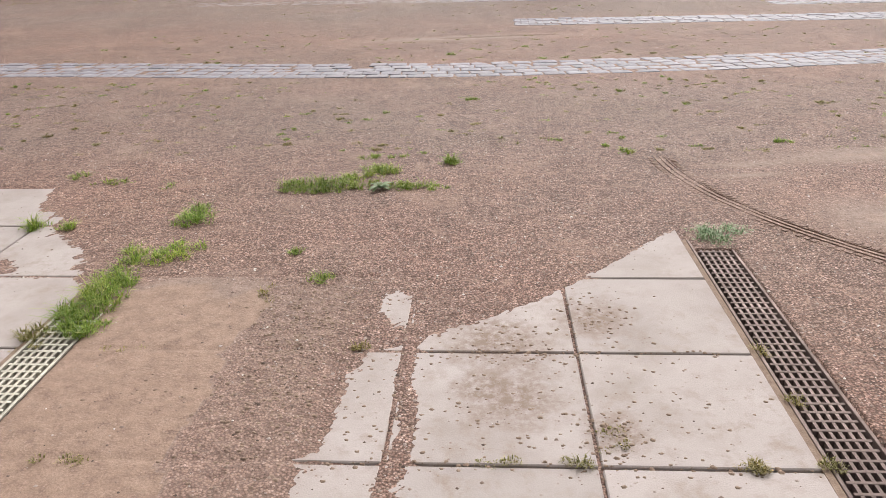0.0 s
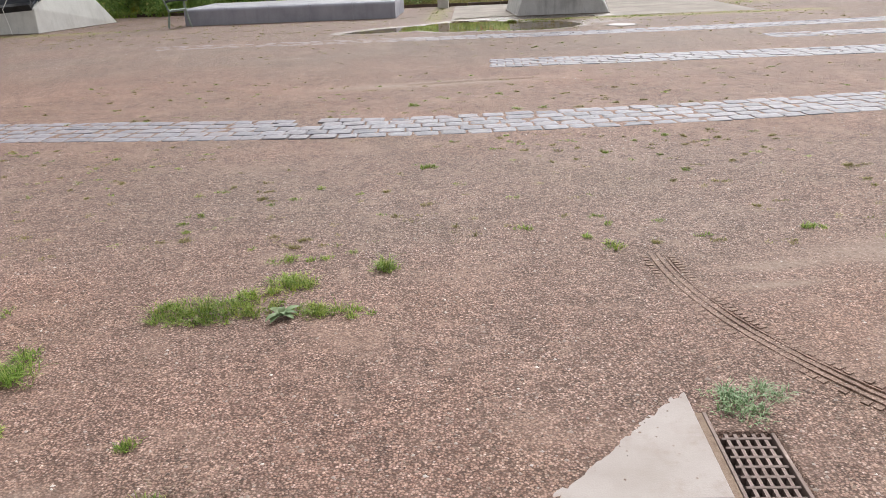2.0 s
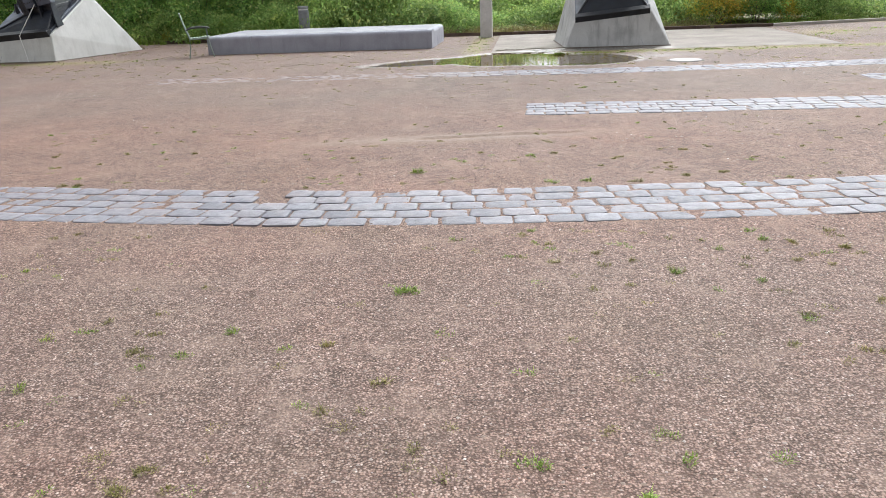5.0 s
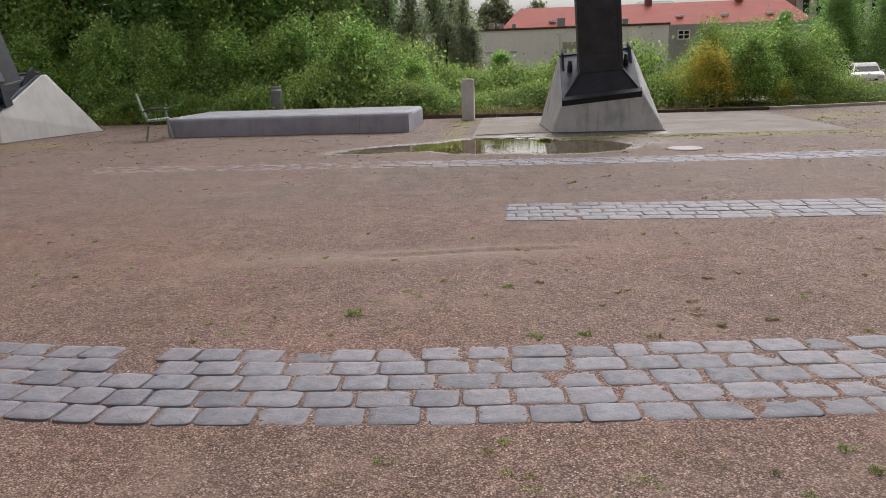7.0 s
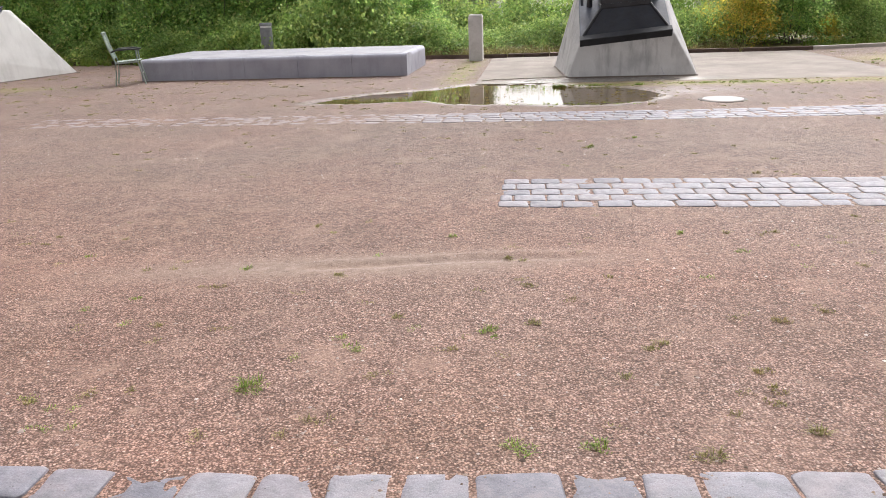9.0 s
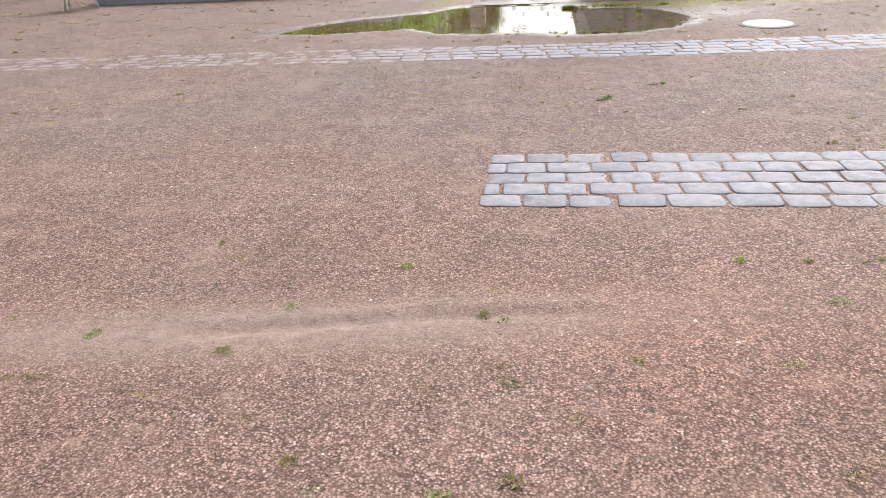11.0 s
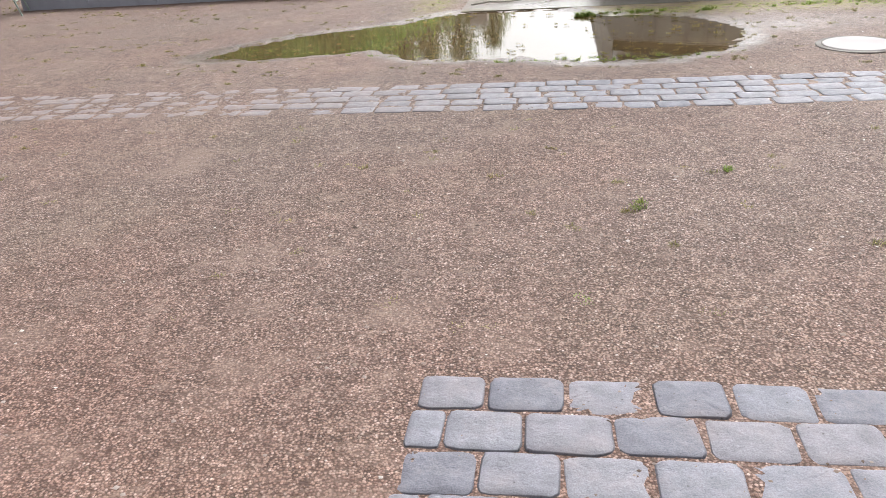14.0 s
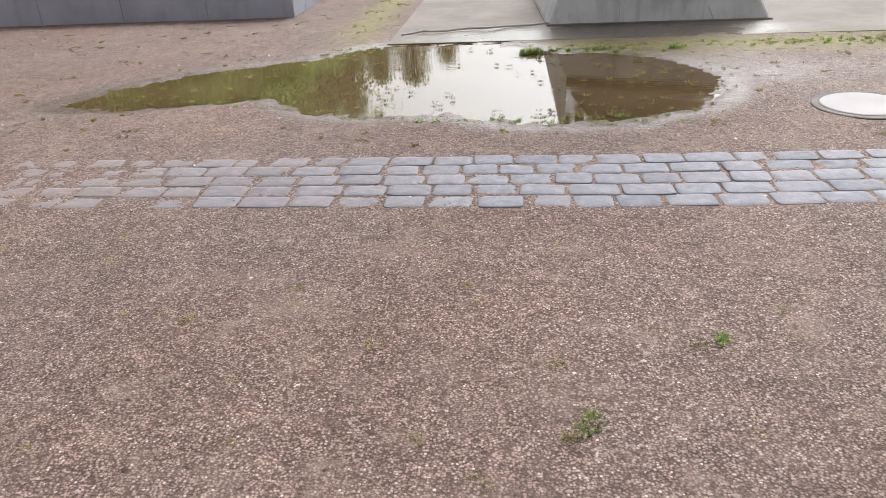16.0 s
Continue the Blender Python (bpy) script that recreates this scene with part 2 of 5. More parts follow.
def make_water():
    k = Mat("puddle_water", rough=0.02, spec=0.5).world_space()
    k.b.inputs["IOR"].default_value = 1.42
    k.colour(k.ramp(k.noise(1.2, 4), [(0.35, (0.072, 0.046, 0.020)), (0.7, (0.118, 0.080, 0.040))]))
    mp = k.n("ShaderNodeMapping", Scale=(5.0, 26.0, 1.0))
    k.link(k.co, mp.inputs["Vector"])
    calm = k.grey(k.noise(1.1, 3), 0.42, 0.62)
    k.bump(k.math("MULTIPLY", k.noise(1.0, 3, 0.5, mp.outputs[0]), calm), 0.06, 0.01)
    return k.m


def make_tiles():
    k = Mat("red_roof_tile", rough=0.8).world_space()
    c = k.ramp(k.noise(0.6, 6, 0.65), [(0.3, (0.29, 0.042, 0.028)), (0.6, (0.35, 0.055, 0.036)), (0.8, (0.40, 0.08, 0.052))])
    k.colour(c).bump(k.noise(12, 3), 0.4, 0.03)
    return k.m


def make_bark():
    k = Mat("bark", rough=0.9).world_space()
    k.colour(k.ramp(k.noise(8, 6), [(0.3, (0.05, 0.04, 0.03)), (0.7, (0.16, 0.13, 0.10))])).bump(k.noise(30, 4), 0.5, 0.01)
    return k.m


def make_pad():
    k = Mat("pad_concrete", rough=0.8, spec=0.35).world_space()
    c = k.ramp(k.noise(1.4, 7, 0.62), [(0.3, (0.125, 0.102, 0.086)), (0.52, (0.188, 0.158, 0.136)), (0.78, (0.245, 0.212, 0.188))])
    c = k.mix(1.0, c, k.grey(k.noise(90, 4), 0.3, 0.7, 0.84, 1.12), "MULTIPLY")
    # rainwater standing before the pedestal, and silt and moss along the front edge
    d = k.n("ShaderNodeMapping", Location=(-1.75, -19.55, 0.0))
    k.link(k.co, d.inputs["Vector"])
    e = k.n("ShaderNodeMapping", Scale=(0.55, 2.1, 1.0))
    k.link(d.outputs[0], e.inputs["Vector"])
    ln = k.t.nodes.new("ShaderNodeVectorMath")
    ln.operation = "LENGTH"
    k.link(e.outputs[0], ln.inputs[0])
    wet = k.grey(k.math("ADD", ln.outputs["Value"], k.math("MULTIPLY", k.noise(2.5, 5, 0.6), 0.9)), 1.6, 1.15)
    c = k.mix(k.math("MULTIPLY", wet, 0.85), c, (0.5, 0.48, 0.46), "MULTIPLY")
    y = k.n("ShaderNodeSeparateXYZ")
    k.link(k.co, y.inputs[0])
    edge = k.grey(k.math("ADD", y.outputs[1], k.math("MULTIPLY", k.noise(3.5, 6, 0.65), 0.7)), 19.9, 19.6)
    c = k.mix(k.math("MULTIPLY", edge, 0.8), c, (0.15, 0.135, 0.085))
    k.colour(c).roughness(k.grey(wet, 0, 1, 0.82, 0.22)).bump(k.noise(70, 5), 0.3, 0.006)
    return k.m


SLABTOP = -0.006
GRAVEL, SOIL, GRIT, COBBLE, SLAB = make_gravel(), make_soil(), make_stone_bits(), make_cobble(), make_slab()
PED = make_concrete("pedestal_concrete", (0.42, 0.415, 0.425), (0.55, 0.545, 0.55), (0.63, 0.625, 0.63), 0.6)
PEDWHITE = make_concrete("white_pedestal_concrete", (0.55, 0.55, 0.54), (0.64, 0.64, 0.63), (0.70, 0.70, 0.69), 0.2)
PAD = make_pad()
BENCHC = make_concrete("platform_concrete", (0.235, 0.235, 0.262), (0.285, 0.285, 0.312), (0.335, 0.335, 0.36), 0.2)
# same concrete, lightened in colour to make up for the shaded front
BENCHF = make_concrete("platform_face_lightened", (0.295, 0.298, 0.350), (0.365, 0.37, 0.43), (0.425, 0.43, 0.485), 0.2)
STEEL = make_paint("black_crane_paint", (0.030, 0.033, 0.042), 0.42, 0.5)
STEELG = make_paint("weathered_blue_black_steel", (0.017, 0.021, 0.034), 0.6, 0.5)
# blue-grey stands in for sky mirrored on the sloping plate; brackets share it
PLATE = make_paint("weathered_sky_toned_paint", (0.085, 0.098, 0.135), 0.42, 0.45)
IRON = make_paint("rusty_grate_iron", (0.175, 0.128, 0.115), 0.75, 0.45, 0.3)
GALV = make_paint("galvanised_grate", (0.42, 0.40, 0.34), 0.55, 0.3, 0.4)
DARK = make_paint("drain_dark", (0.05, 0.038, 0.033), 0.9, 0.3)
COVERW = make_paint("cover_fill", (0.345, 0.315, 0.31), 0.75, 0.12)
CASTIRON = make_paint("cast_iron", (0.10, 0.085, 0.075), 0.7, 0.3, 0.4)
BOLW = make_concrete("pale_bollard_concrete", (0.48, 0.46, 0.44), (0.58, 0.56, 0.54), (0.66, 0.64, 0.62), 0.25, 6)
BOLD = make_concrete("grey_bollard", (0.17, 0.18, 0.19), (0.23, 0.24, 0.25), (0.29, 0.30, 0.31), 0.2, 6)
CHAIRM = make_paint("grey_green_metal", (0.30, 0.36, 0.32), 0.45, 0.2, 0.4)
CHAIRD = make_paint("dark_metal", (0.05, 0.055, 0.05), 0.5, 0.2, 0.4)
RUSTEDGE = make_paint("edging_steel", (0.11, 0.075, 0.06), 0.85, 0.4, 0.2)
KERBC = make_concrete("kerb_concrete", (0.36, 0.33, 0.29), (0.44, 0.41, 0.37), (0.5, 0.47, 0.44), 0.1, 3)
WALLW = make_concrete("white_render", (0.80, 0.80, 0.83), (0.86, 0.86, 0.89), (0.89, 0.89, 0.92), 0.15, 0.4)
WALLG = make_concrete("grey_render", (0.34, 0.33, 0.33), (0.40, 0.39, 0.39), (0.46, 0.45, 0.45), 0.3, 0.4)
BRICKD = make_concrete("red_brown_brick", (0.17, 0.085, 0.065), (0.23, 0.12, 0.095), (0.29, 0.16, 0.13), 0.2, 1.5)
ROOFT, BARK, WATER = make_tiles(), make_bark(), make_water()
COPPER = make_paint("green_copper_roof", (0.16, 0.26, 0.25), 0.6, 0.2)
FRAMEW = make_paint("white_window_frame", (0.75, 0.75, 0.74), 0.5, 0.06)
GLASS = make_paint("dark_window_glass", (0.02, 0.025, 0.03), 0.08, 0.2, 0.0, 0.0)
STICK = make_paint("bleached_wood", (0.42, 0.38, 0.33), 0.8, 0.3)
CARW = make_paint("white_car_paint", (0.82, 0.82, 0.82), 0.25, 0.04, 0.0, 0.0)
CARD = make_paint("dark_blue_car_paint", (0.03, 0.036, 0.05), 0.25, 0.1, 0.0, 0.0)
RUBBER = make_paint("tyre_rubber", (0.02, 0.02, 0.02), 0.85, 0.2)
CHROME = make_paint("alloy_rim", (0.5, 0.5, 0.5), 0.3, 0.1, 0.8)
LAMPG = make_paint("headlight_glass", (0.7, 0.72, 0.75), 0.1, 0.1, 0.2, 0.0)
LAMPR = make_paint("tail_light_red", (0.4, 0.03, 0.02), 0.2, 0.1)
GRASS = make_leaf("grass_blades", [(0.0, (0.075, 0.125, 0.022)), (0.4, (0.150, 0.240, 0.036)), (0.8, (0.255, 0.335, 0.062)), (1.0, (0.385, 0.385, 0.135))], 0.4)
DRYGRASS = make_leaf("dry_weeds", [(0.0, (0.115, 0.112, 0.036)), (0.55, (0.195, 0.185, 0.062)), (1.0, (0.33, 0.28, 0.125))], 0.4)
BROAD = make_leaf("broad_weed_leaf", [(0.0, (0.14, 0.215, 0.10)), (1.0, (0.225, 0.31, 0.17))], 0.2)
LEAF_MID = make_leaf("leaf_mid_green", [(0.0, (0.110, 0.204, 0.065)), (0.5, (0.235, 0.411, 0.109)), (0.85, (0.408, 0.598, 0.165)), (1.0, (0.628, 0.599, 0.257))])
LEAF_DARK = make_leaf("leaf_dark_green", [(0.0, (0.120, 0.240, 0.095)), (0.6, (0.285, 0.500, 0.165)), (1.0, (0.52, 0.66, 0.28))])
LEAF_LIGHT = make_leaf("leaf_light_green", [(0.0, (0.125, 0.205, 0.055)), (0.5, (0.235, 0.370, 0.098)), (1.0, (0.43, 0.51, 0.165))])
LEAF_GOLD = make_leaf("leaf_yellowing", [(0.0, (0.207, 0.257, 0.047)), (0.5, (0.456, 0.434, 0.075)), (0.85, (0.685, 0.534, 0.094)), (1.0, (0.746, 0.395, 0.094))])
LEAF_BIRCH = make_leaf("leaf_birch_grey_green", [(0.0, (0.139, 0.178, 0.109)), (0.5, (0.233, 0.284, 0.173)), (1.0, (0.383, 0.427, 0.271))])

# ---- building helpers ----
def mesh_object(name, mesh, mat, parent=None, label=""):
    ob = new(name, mesh)
    if mat is not None:
        mesh.materials.append(mat)
    if parent is not None:
        ob.parent = parent
    return tagged(ob, label)


def part(name, bm, mat, parent=None, label="", smooth=False):
    """One bmesh as one mesh object, under a thing or a part."""
    mesh = bpy.data.meshes.new(name)
    bmesh.ops.recalc_face_normals(bm, faces=bm.faces)
    bm.to_mesh(mesh)
    bm.free()
    if smooth:
        mesh.shade_smooth()
    return mesh_object(name, mesh, mat, parent, label)


def empty(name, m, label, category, group="", kind=""):
    ob = new(name)
    ob.matrix_world = m
    return tagged(ob, label, category, group, kind)


def box(bm, lo, hi, bevel=0.0, m=None, segments=1):
    """Adds a box from corner lo to corner hi, with its edges bevelled."""
    made = bmesh.ops.create_cube(bm, size=1.0)["verts"]
    c = [(a + b) / 2 for a, b in zip(lo, hi)]
    s = [abs(b - a) for a, b in zip(lo, hi)]
    for v in made:
        v.co = Vector((c[0] + v.co.x * s[0], c[1] + v.co.y * s[1], c[2] + v.co.z * s[2]))
        if m is not None:
            v.co = m @ v.co
    if bevel:
        edges = {e for v in made for e in v.link_edges}
        bmesh.ops.bevel(bm, geom=list(edges), offset=bevel, segments=segments, affect="EDGES", profile=0.5)
    return bm


def boxed(lo, hi, bevel=0.0, m=None, segments=1):
    return box(bmesh.new(), lo, hi, bevel, m, segments)


def hull(points, bevel=0.0, segments=1):
    """A convex solid round some corners."""
    bm = bmesh.new()
    for p in points:
        bm.verts.new(p)
    bmesh.ops.convex_hull(bm, input=bm.verts)
    bmesh.ops.dissolve_limit(bm, angle_limit=radians(1), verts=bm.verts, edges=bm.edges)
    if bevel:
        bmesh.ops.bevel(bm, geom=bm.edges[:], offset=bevel, segments=segments, affect="EDGES", profile=0.5)
    return bm


def tube(bm, points, radii, sides=8):
    """A tapered round bar along some points, with closed ends."""
    rings = []
    pts = [Vector(p) for p in points]
    for i, p in enumerate(pts):
        d = (pts[min(i + 1, len(pts) - 1)] - pts[max(i - 1, 0)]).normalized()
        q = d.to_track_quat("Z", "Y")
        r = radii[i] if isinstance(radii, (list, tuple)) else radii
        rings.append([bm.verts.new(p + q @ Vector((r * math.cos(a), r * math.sin(a), 0))) for a in (2 * math.pi * k / sides for k in range(sides))])
    for a, b in zip(rings, rings[1:]):
        for k in range(sides):
            bm.faces.new((a[k], a[(k + 1) % sides], b[(k + 1) % sides], b[k]))
    bm.faces.new(rings[0][::-1])
    bm.faces.new(rings[-1])
    return bm


def lathe(bm, profile, sides=32, m=None):
    """A solid of revolution from (radius, height) rows."""
    rings = []
    for r, z in profile:
        rings.append([bm.verts.new((m or Matrix()) @ Vector((r * math.cos(a), r * math.sin(a), z))) for a in (2 * math.pi * k / sides for k in range(sides))])
    for a, b in zip(rings, rings[1:]):
        for k in range(sides):
            bm.faces.new((a[k], a[(k + 1) % sides], b[(k + 1) % sides], b[k]))
    bm.faces.new(rings[0][::-1])
    bm.faces.new(rings[-1])
    return bm


def raw_mesh(name, verts, faces_flat, per_face):
    """A mesh from arrays: verts (n, 3) and flat vertex indices with per_face corners a face."""
    mesh = bpy.data.meshes.new(name)
    nf = len(faces_flat) // per_face
    mesh.vertices.add(len(verts))
    mesh.vertices.foreach_set("co", np.ascontiguousarray(verts, dtype=np.float32).ravel())
    mesh.loops.add(len(faces_flat))
    mesh.loops.foreach_set("vertex_index", np.ascontiguousarray(faces_flat, dtype=np.int32))
    mesh.polygons.add(nf)
    mesh.polygons.foreach_set("loop_start", np.arange(0, nf * per_face, per_face, dtype=np.int32))
    mesh.update(calc_edges=True)
    mesh.validate()
    return mesh


# ---- lie of the land ----
def wobble(x, y, scale, seed=0.0):
    """Cheap smooth noise for arrays, about -1 to 1."""
    u, v = x * scale + seed, y * scale - 1.7 * seed
    return (np.sin(u * 1.9 + 1.3 * np.sin(v * 1.1 + seed)) + np.sin(v * 2.3 + 1.7 * np.sin(u * 0.9)) + 0.6 * np.sin(3.7 * u + 2.9 * v + 1.1 * np.sin(5.1 * v))
            + 0.4 * np.sin(7.3 * u - 6.1 * v)) / 3.0


def step(a, lo, hi):
    t = np.clip((a - lo) / (hi - lo), 0, 1)
    return t * t * (3 - 2 * t)


PITCH = 0.612               # pitch of the paving slabs
COLS = [-1.552, -0.93, -0.31, 0.31]      # left edges of the slab columns between the drains
DRAIN_R, DRAIN_L = (0.955, 1.125), (-1.735, -1.57)


def bare(x, y):
    """How far a point lies inside the swept part of the paving (metres, above 0: bare)."""
    n = 0.022 * wobble(x, y, 5, 1.0) + 0.008 * wobble(x, y, 23, 4.0)
    yb = 2.42 + 1.2 * np.clip((x + 0.4) / 1.37, 0, 1.2) ** 1.35
    xb = -0.53 + 0.16 * (y - 1.77)
    a = np.minimum(yb - y, (x - xb) * 0.9) + n
    isle = 0.075 - np.hypot((x + 0.36 + 0.16 * (y - 2.7)) * 1.0, (y - 2.71) * 0.42) + n * 0.8
    a = np.maximum(a, isle)
    strip = 0.03 - np.abs(x + 0.275 + 0.02 * np.sin(y * 9)) + 0.5 * n      # soil along the middle joint
    a = np.where((strip > -0.03) & (y < 2.9), np.minimum(a, -strip), a)
    west = (-1.2 * (x + 1.60) - 0.85 * (y - 2.68)) / 1.47 + 4.0 * n
    gap = 0.05 * wobble(x, y, 5, 9.0) + 0.03
    west = np.minimum(west, 0.2 - 0.3 * np.abs(wobble(x, y, 1.7, 3.0)) + gap)
    return np.where(x < DRAIN_L[0], west, np.where(x > DRAIN_R[0], -1.0, a))


def pool(x, y):
    """Puddle shape, above 0 inside."""
    n = 0.06 * wobble(x, y, 2.6, 2.0) + 0.03 * wobble(x, y, 9, 5.0)
    c, s = math.cos(0.42), math.sin(0.42)
    def ell(cx, cy, rx, ry, c=1.0, s=0.0):
        u, v = (x - cx) * c + (y - cy) * s, -(x - cx) * s + (y - cy) * c
        return 1 - np.hypot(u / rx, v / ry)
    a = ell(1.25, 17.7, 1.2, 1.08)
    b = ell(0.2, 18.1, 1.35, 1.25)
    d = ell(-1.0, 18.05, 1.72, 0.62, c, s)
    return np.maximum(np.maximum(a, b), d) + n


PADBOX = (-0.35, 6.7, 19.3, 24.95)     # concrete pad round the crane foot


def land(x, y):
    """Height of the gravel, and its sand, wet and moss shares."""
    z = 0.004 * wobble(x, y, 1.3, 0.0) + 0.0025 * wobble(x, y, 6, 7.0) + 0.0015 * wobble(x, y, 21, 2.0)
    near = (y < 4.4) & (x > -4.7) & (x < 1.2)
    sand = np.zeros_like(x)
    b = bare(x, y)
    paved = near & (((x > DRAIN_L[0]) & (x < DRAIN_R[1]) & (y < 3.63)) | ((x <= DRAIN_L[0]) & (y < 4.25)))
    cover = 0.0035 * np.clip(-b * 6, 0, 1) + 0.0012 * wobble(x, y, 30, 3.0)
    speck = 0.0022 * wobble(x, y, 61, 2.0) + 0.0014 * wobble(x, y, 113, 5.0)
    zin = SLABTOP + np.where(b > 0, np.clip(-0.075 * b, -0.012, 0) + speck * step(0.07 - b, 0, 0.05), 0.0008 + cover + speck * 0.4)
    thin = (x > -1.57) & (x < -0.45) & (y < 3.1)
    # slab joints print through the thin cover
    fx = np.abs((x - COLS[0] + 0.31) % 0.62 - 0.31)
    fy = np.abs((y - 1.775 + 0.306) % PITCH - 0.306)
    joint = np.maximum(step(0.022 - fy, 0, 0.018), step(0.02 - fx, 0, 0.018) * 0.5)
    zin = np.where(thin, zin - 0.006 * joint * (b < 0), zin)
    # trodden crumbly earth between the sandy strip and the swept slabs
    lumpy = step(x + 0.96, 0, 0.08) * step(-0.4 - x, 0, 0.12) * step(3.3 - y, 0, 0.3) * step(-b, 0.01, 0.05)
    zin = zin + lumpy * (0.0045 + 0.0045 * wobble(x, y, 27, 8.0) + 0.003 * wobble(x, y, 52, 1.0))
    z = np.where(paved, zin, z)
    thinsand = step(3.16 - y + 0.14 * wobble(x, y, 3, 1.0) + 0.07 * wobble(x, y, 9, 2.0), 0, 0.4) * step(x + 2.2, 0, 0.4) * (y < 3.6)
    sand = np.maximum(sand, thinsand * np.where(x < -0.93 + 0.05 * wobble(x, y, 5, 1.0) + 0.02 * wobble(x, y, 17, 1.0), 0.97, 0.45 * step(-0.4 - x, 0, 0.25)))
    # drains: sink below the grates
    for lo, hi in (DRAIN_R, DRAIN_L):
        z = np.where((x > lo - 0.012) & (x < hi + 0.012) & (y < (3.3 if lo > 0 else 2.6)), -0.16, z)
    z = np.where(paved & (b > 0.085), np.minimum(z, SLABTOP - 0.010), z)
    # worn sandy streaks
    for cx, cy, rx, ry in ((1.95, 3.7, 0.3, 0.35), (1.66, 4.62, 0.30, 0.06), (1.55, 4.40, 0.24, 0.045), (2.4, 4.8, 0.7, 0.18), (-0.3, 10.35, 1.6, 0.22)):
        sand = np.maximum(sand, 0.92 * np.exp(-((x - cx) / rx) ** 2 - ((y - cy - 0.12 * (x - cx)) / ry) ** 2))
    # shallow wheel rut across the square
    rut = (y - 10.36 - 0.11 * (x + 0.4) - 0.03 * np.sin(3.1 * x)) / 0.035
    z = z + (-0.012 * np.exp(-rut ** 2) + 0.007 * np.exp(-(rut - 2.2) ** 2)) * step(x + 0.75, 0, 0.3) * step(1.1 - x, 0, 0.3)
    p = pool(x, y)
    z = z - 0.035 * step(p, -0.1, 0.25) + (0.006 * wobble(x, y, 8, 3.0) + 0.006 * wobble(x, y, 23, 6.0)) * step(p, -0.15, 0.05) * step(0.45 - p, 0, 0.2)
    wet = np.maximum(step(p, -0.24, -0.02), 0.75 * np.exp(-((x - 2.6) / 1.1) ** 2 - ((y - 18.0) / 0.55) ** 2) * (0.6 + 0.4 * wobble(x, y, 3, 2.0)))
    moss = np.exp(-((y - 18.95 + 0.05 * wobble(x, y, 2, 3.0)) / 0.34) ** 2) * step(x, 0.8, 1.4) * step(8.5 - x, 0, 1) + 0.8 * np.exp(-((y - 19.9) / 0.4) ** 2) * step(-8 - x, 0, 1.5)
    moss = np.maximum(moss, 0.8 * np.exp(-((x + 0.75) / 0.25) ** 2) * step(y, 18.8, 20) * step(25 - y, 0, 0.4))
    # concrete pad: gravel stays below it
    inside = (x > PADBOX[0] + 0.05) & (x < PADBOX[1] - 0.05) & (y > PADBOX[2] + 0.12 + 0.06 * wobble(x, y, 4, 1.0)) & (y < PADBOX[3] - 0.03)
    z = np.where(inside, -0.06, z)
    # beyond the edging the land is earth under the shrubs
    moss = np.maximum(moss, step(y, 25.2, 26.0))
    moss = np.maximum(moss, 0.9 * np.exp(-((x - 7.6) / 0.9) ** 2 - ((y - 22.6 - 0.4 * (x - 7.6)) / 0.8) ** 2))
    z = z - 0.8 * step(y, 28.0, 52.0)
    return z, sand, wet, moss


def axis(cuts):
    """Grid lines: rows of (start, end, spacing) joined into one."""
    out = []
    for a, b, d in cuts:
        out.append(np.linspace(a, b, max(2, int(round((b - a) / d)) + 1))[:-1])
    return np.concatenate(out + [np.array([cuts[-1][1]])])


def build_ground():
    xs = axis([(-600, -60, 60), (-60, -16, 4), (-16, -4, 0.25), (-4, -2.8, 0.06), (-2.8, 1.3, 0.016), (1.3, 3.6, 0.06), (3.6, 14, 0.25), (14, 60, 4), (60, 600, 60)])
    ys = axis([(-300, -20, 40), (-20, 1.2, 1.5), (1.2, 3.8, 0.016), (3.8, 5.2, 0.05), (5.2, 10.0, 0.1), (10.0, 10.8, 0.025), (10.8, 16.2, 0.1), (16.2, 19.7, 0.04), (19.7, 27, 0.15), (27, 42, 1), (42, 60, 3), (60, 900, 60)])
    gx, gy = np.meshgrid(xs, ys)
    z, sand, wet, moss = land(gx, gy)
    far = (np.abs(gx) > 18) | (gy > 27) | (gy < 1)
    z = np.where(far, np.where(z < -0.05, z, -0.8 * step(gy, 28.0, 52.0)), z)
    nx, ny = len(xs), len(ys)
    idx = np.arange(nx * ny).reshape(ny, nx)
    faces = np.stack([idx[:-1, :-1], idx[:-1, 1:], idx[1:, 1:], idx[1:, :-1]], axis=-1).reshape(-1)
    mesh = raw_mesh("ground", np.stack([gx, gy, z], -1).reshape(-1, 3), faces, 4)
    red = (0.3 + 0.7 * step(13.8 - gy, 0, 3.5)) * (0.8 + 0.2 * wobble(gx, gy, 0.5, 3.0)) * (1 - 0.6 * np.exp(-((gy - 5.9) / 1.4) ** 4))
    for name, values in (("sand", sand), ("wet", wet), ("moss", moss), ("red", red)):
        a = mesh.attributes.new(name, "FLOAT", "POINT")
        a.data.foreach_set("value", values.astype(np.float32).ravel())
    mesh.shade_smooth()
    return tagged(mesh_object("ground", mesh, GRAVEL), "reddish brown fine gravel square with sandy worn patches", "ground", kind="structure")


build_ground()

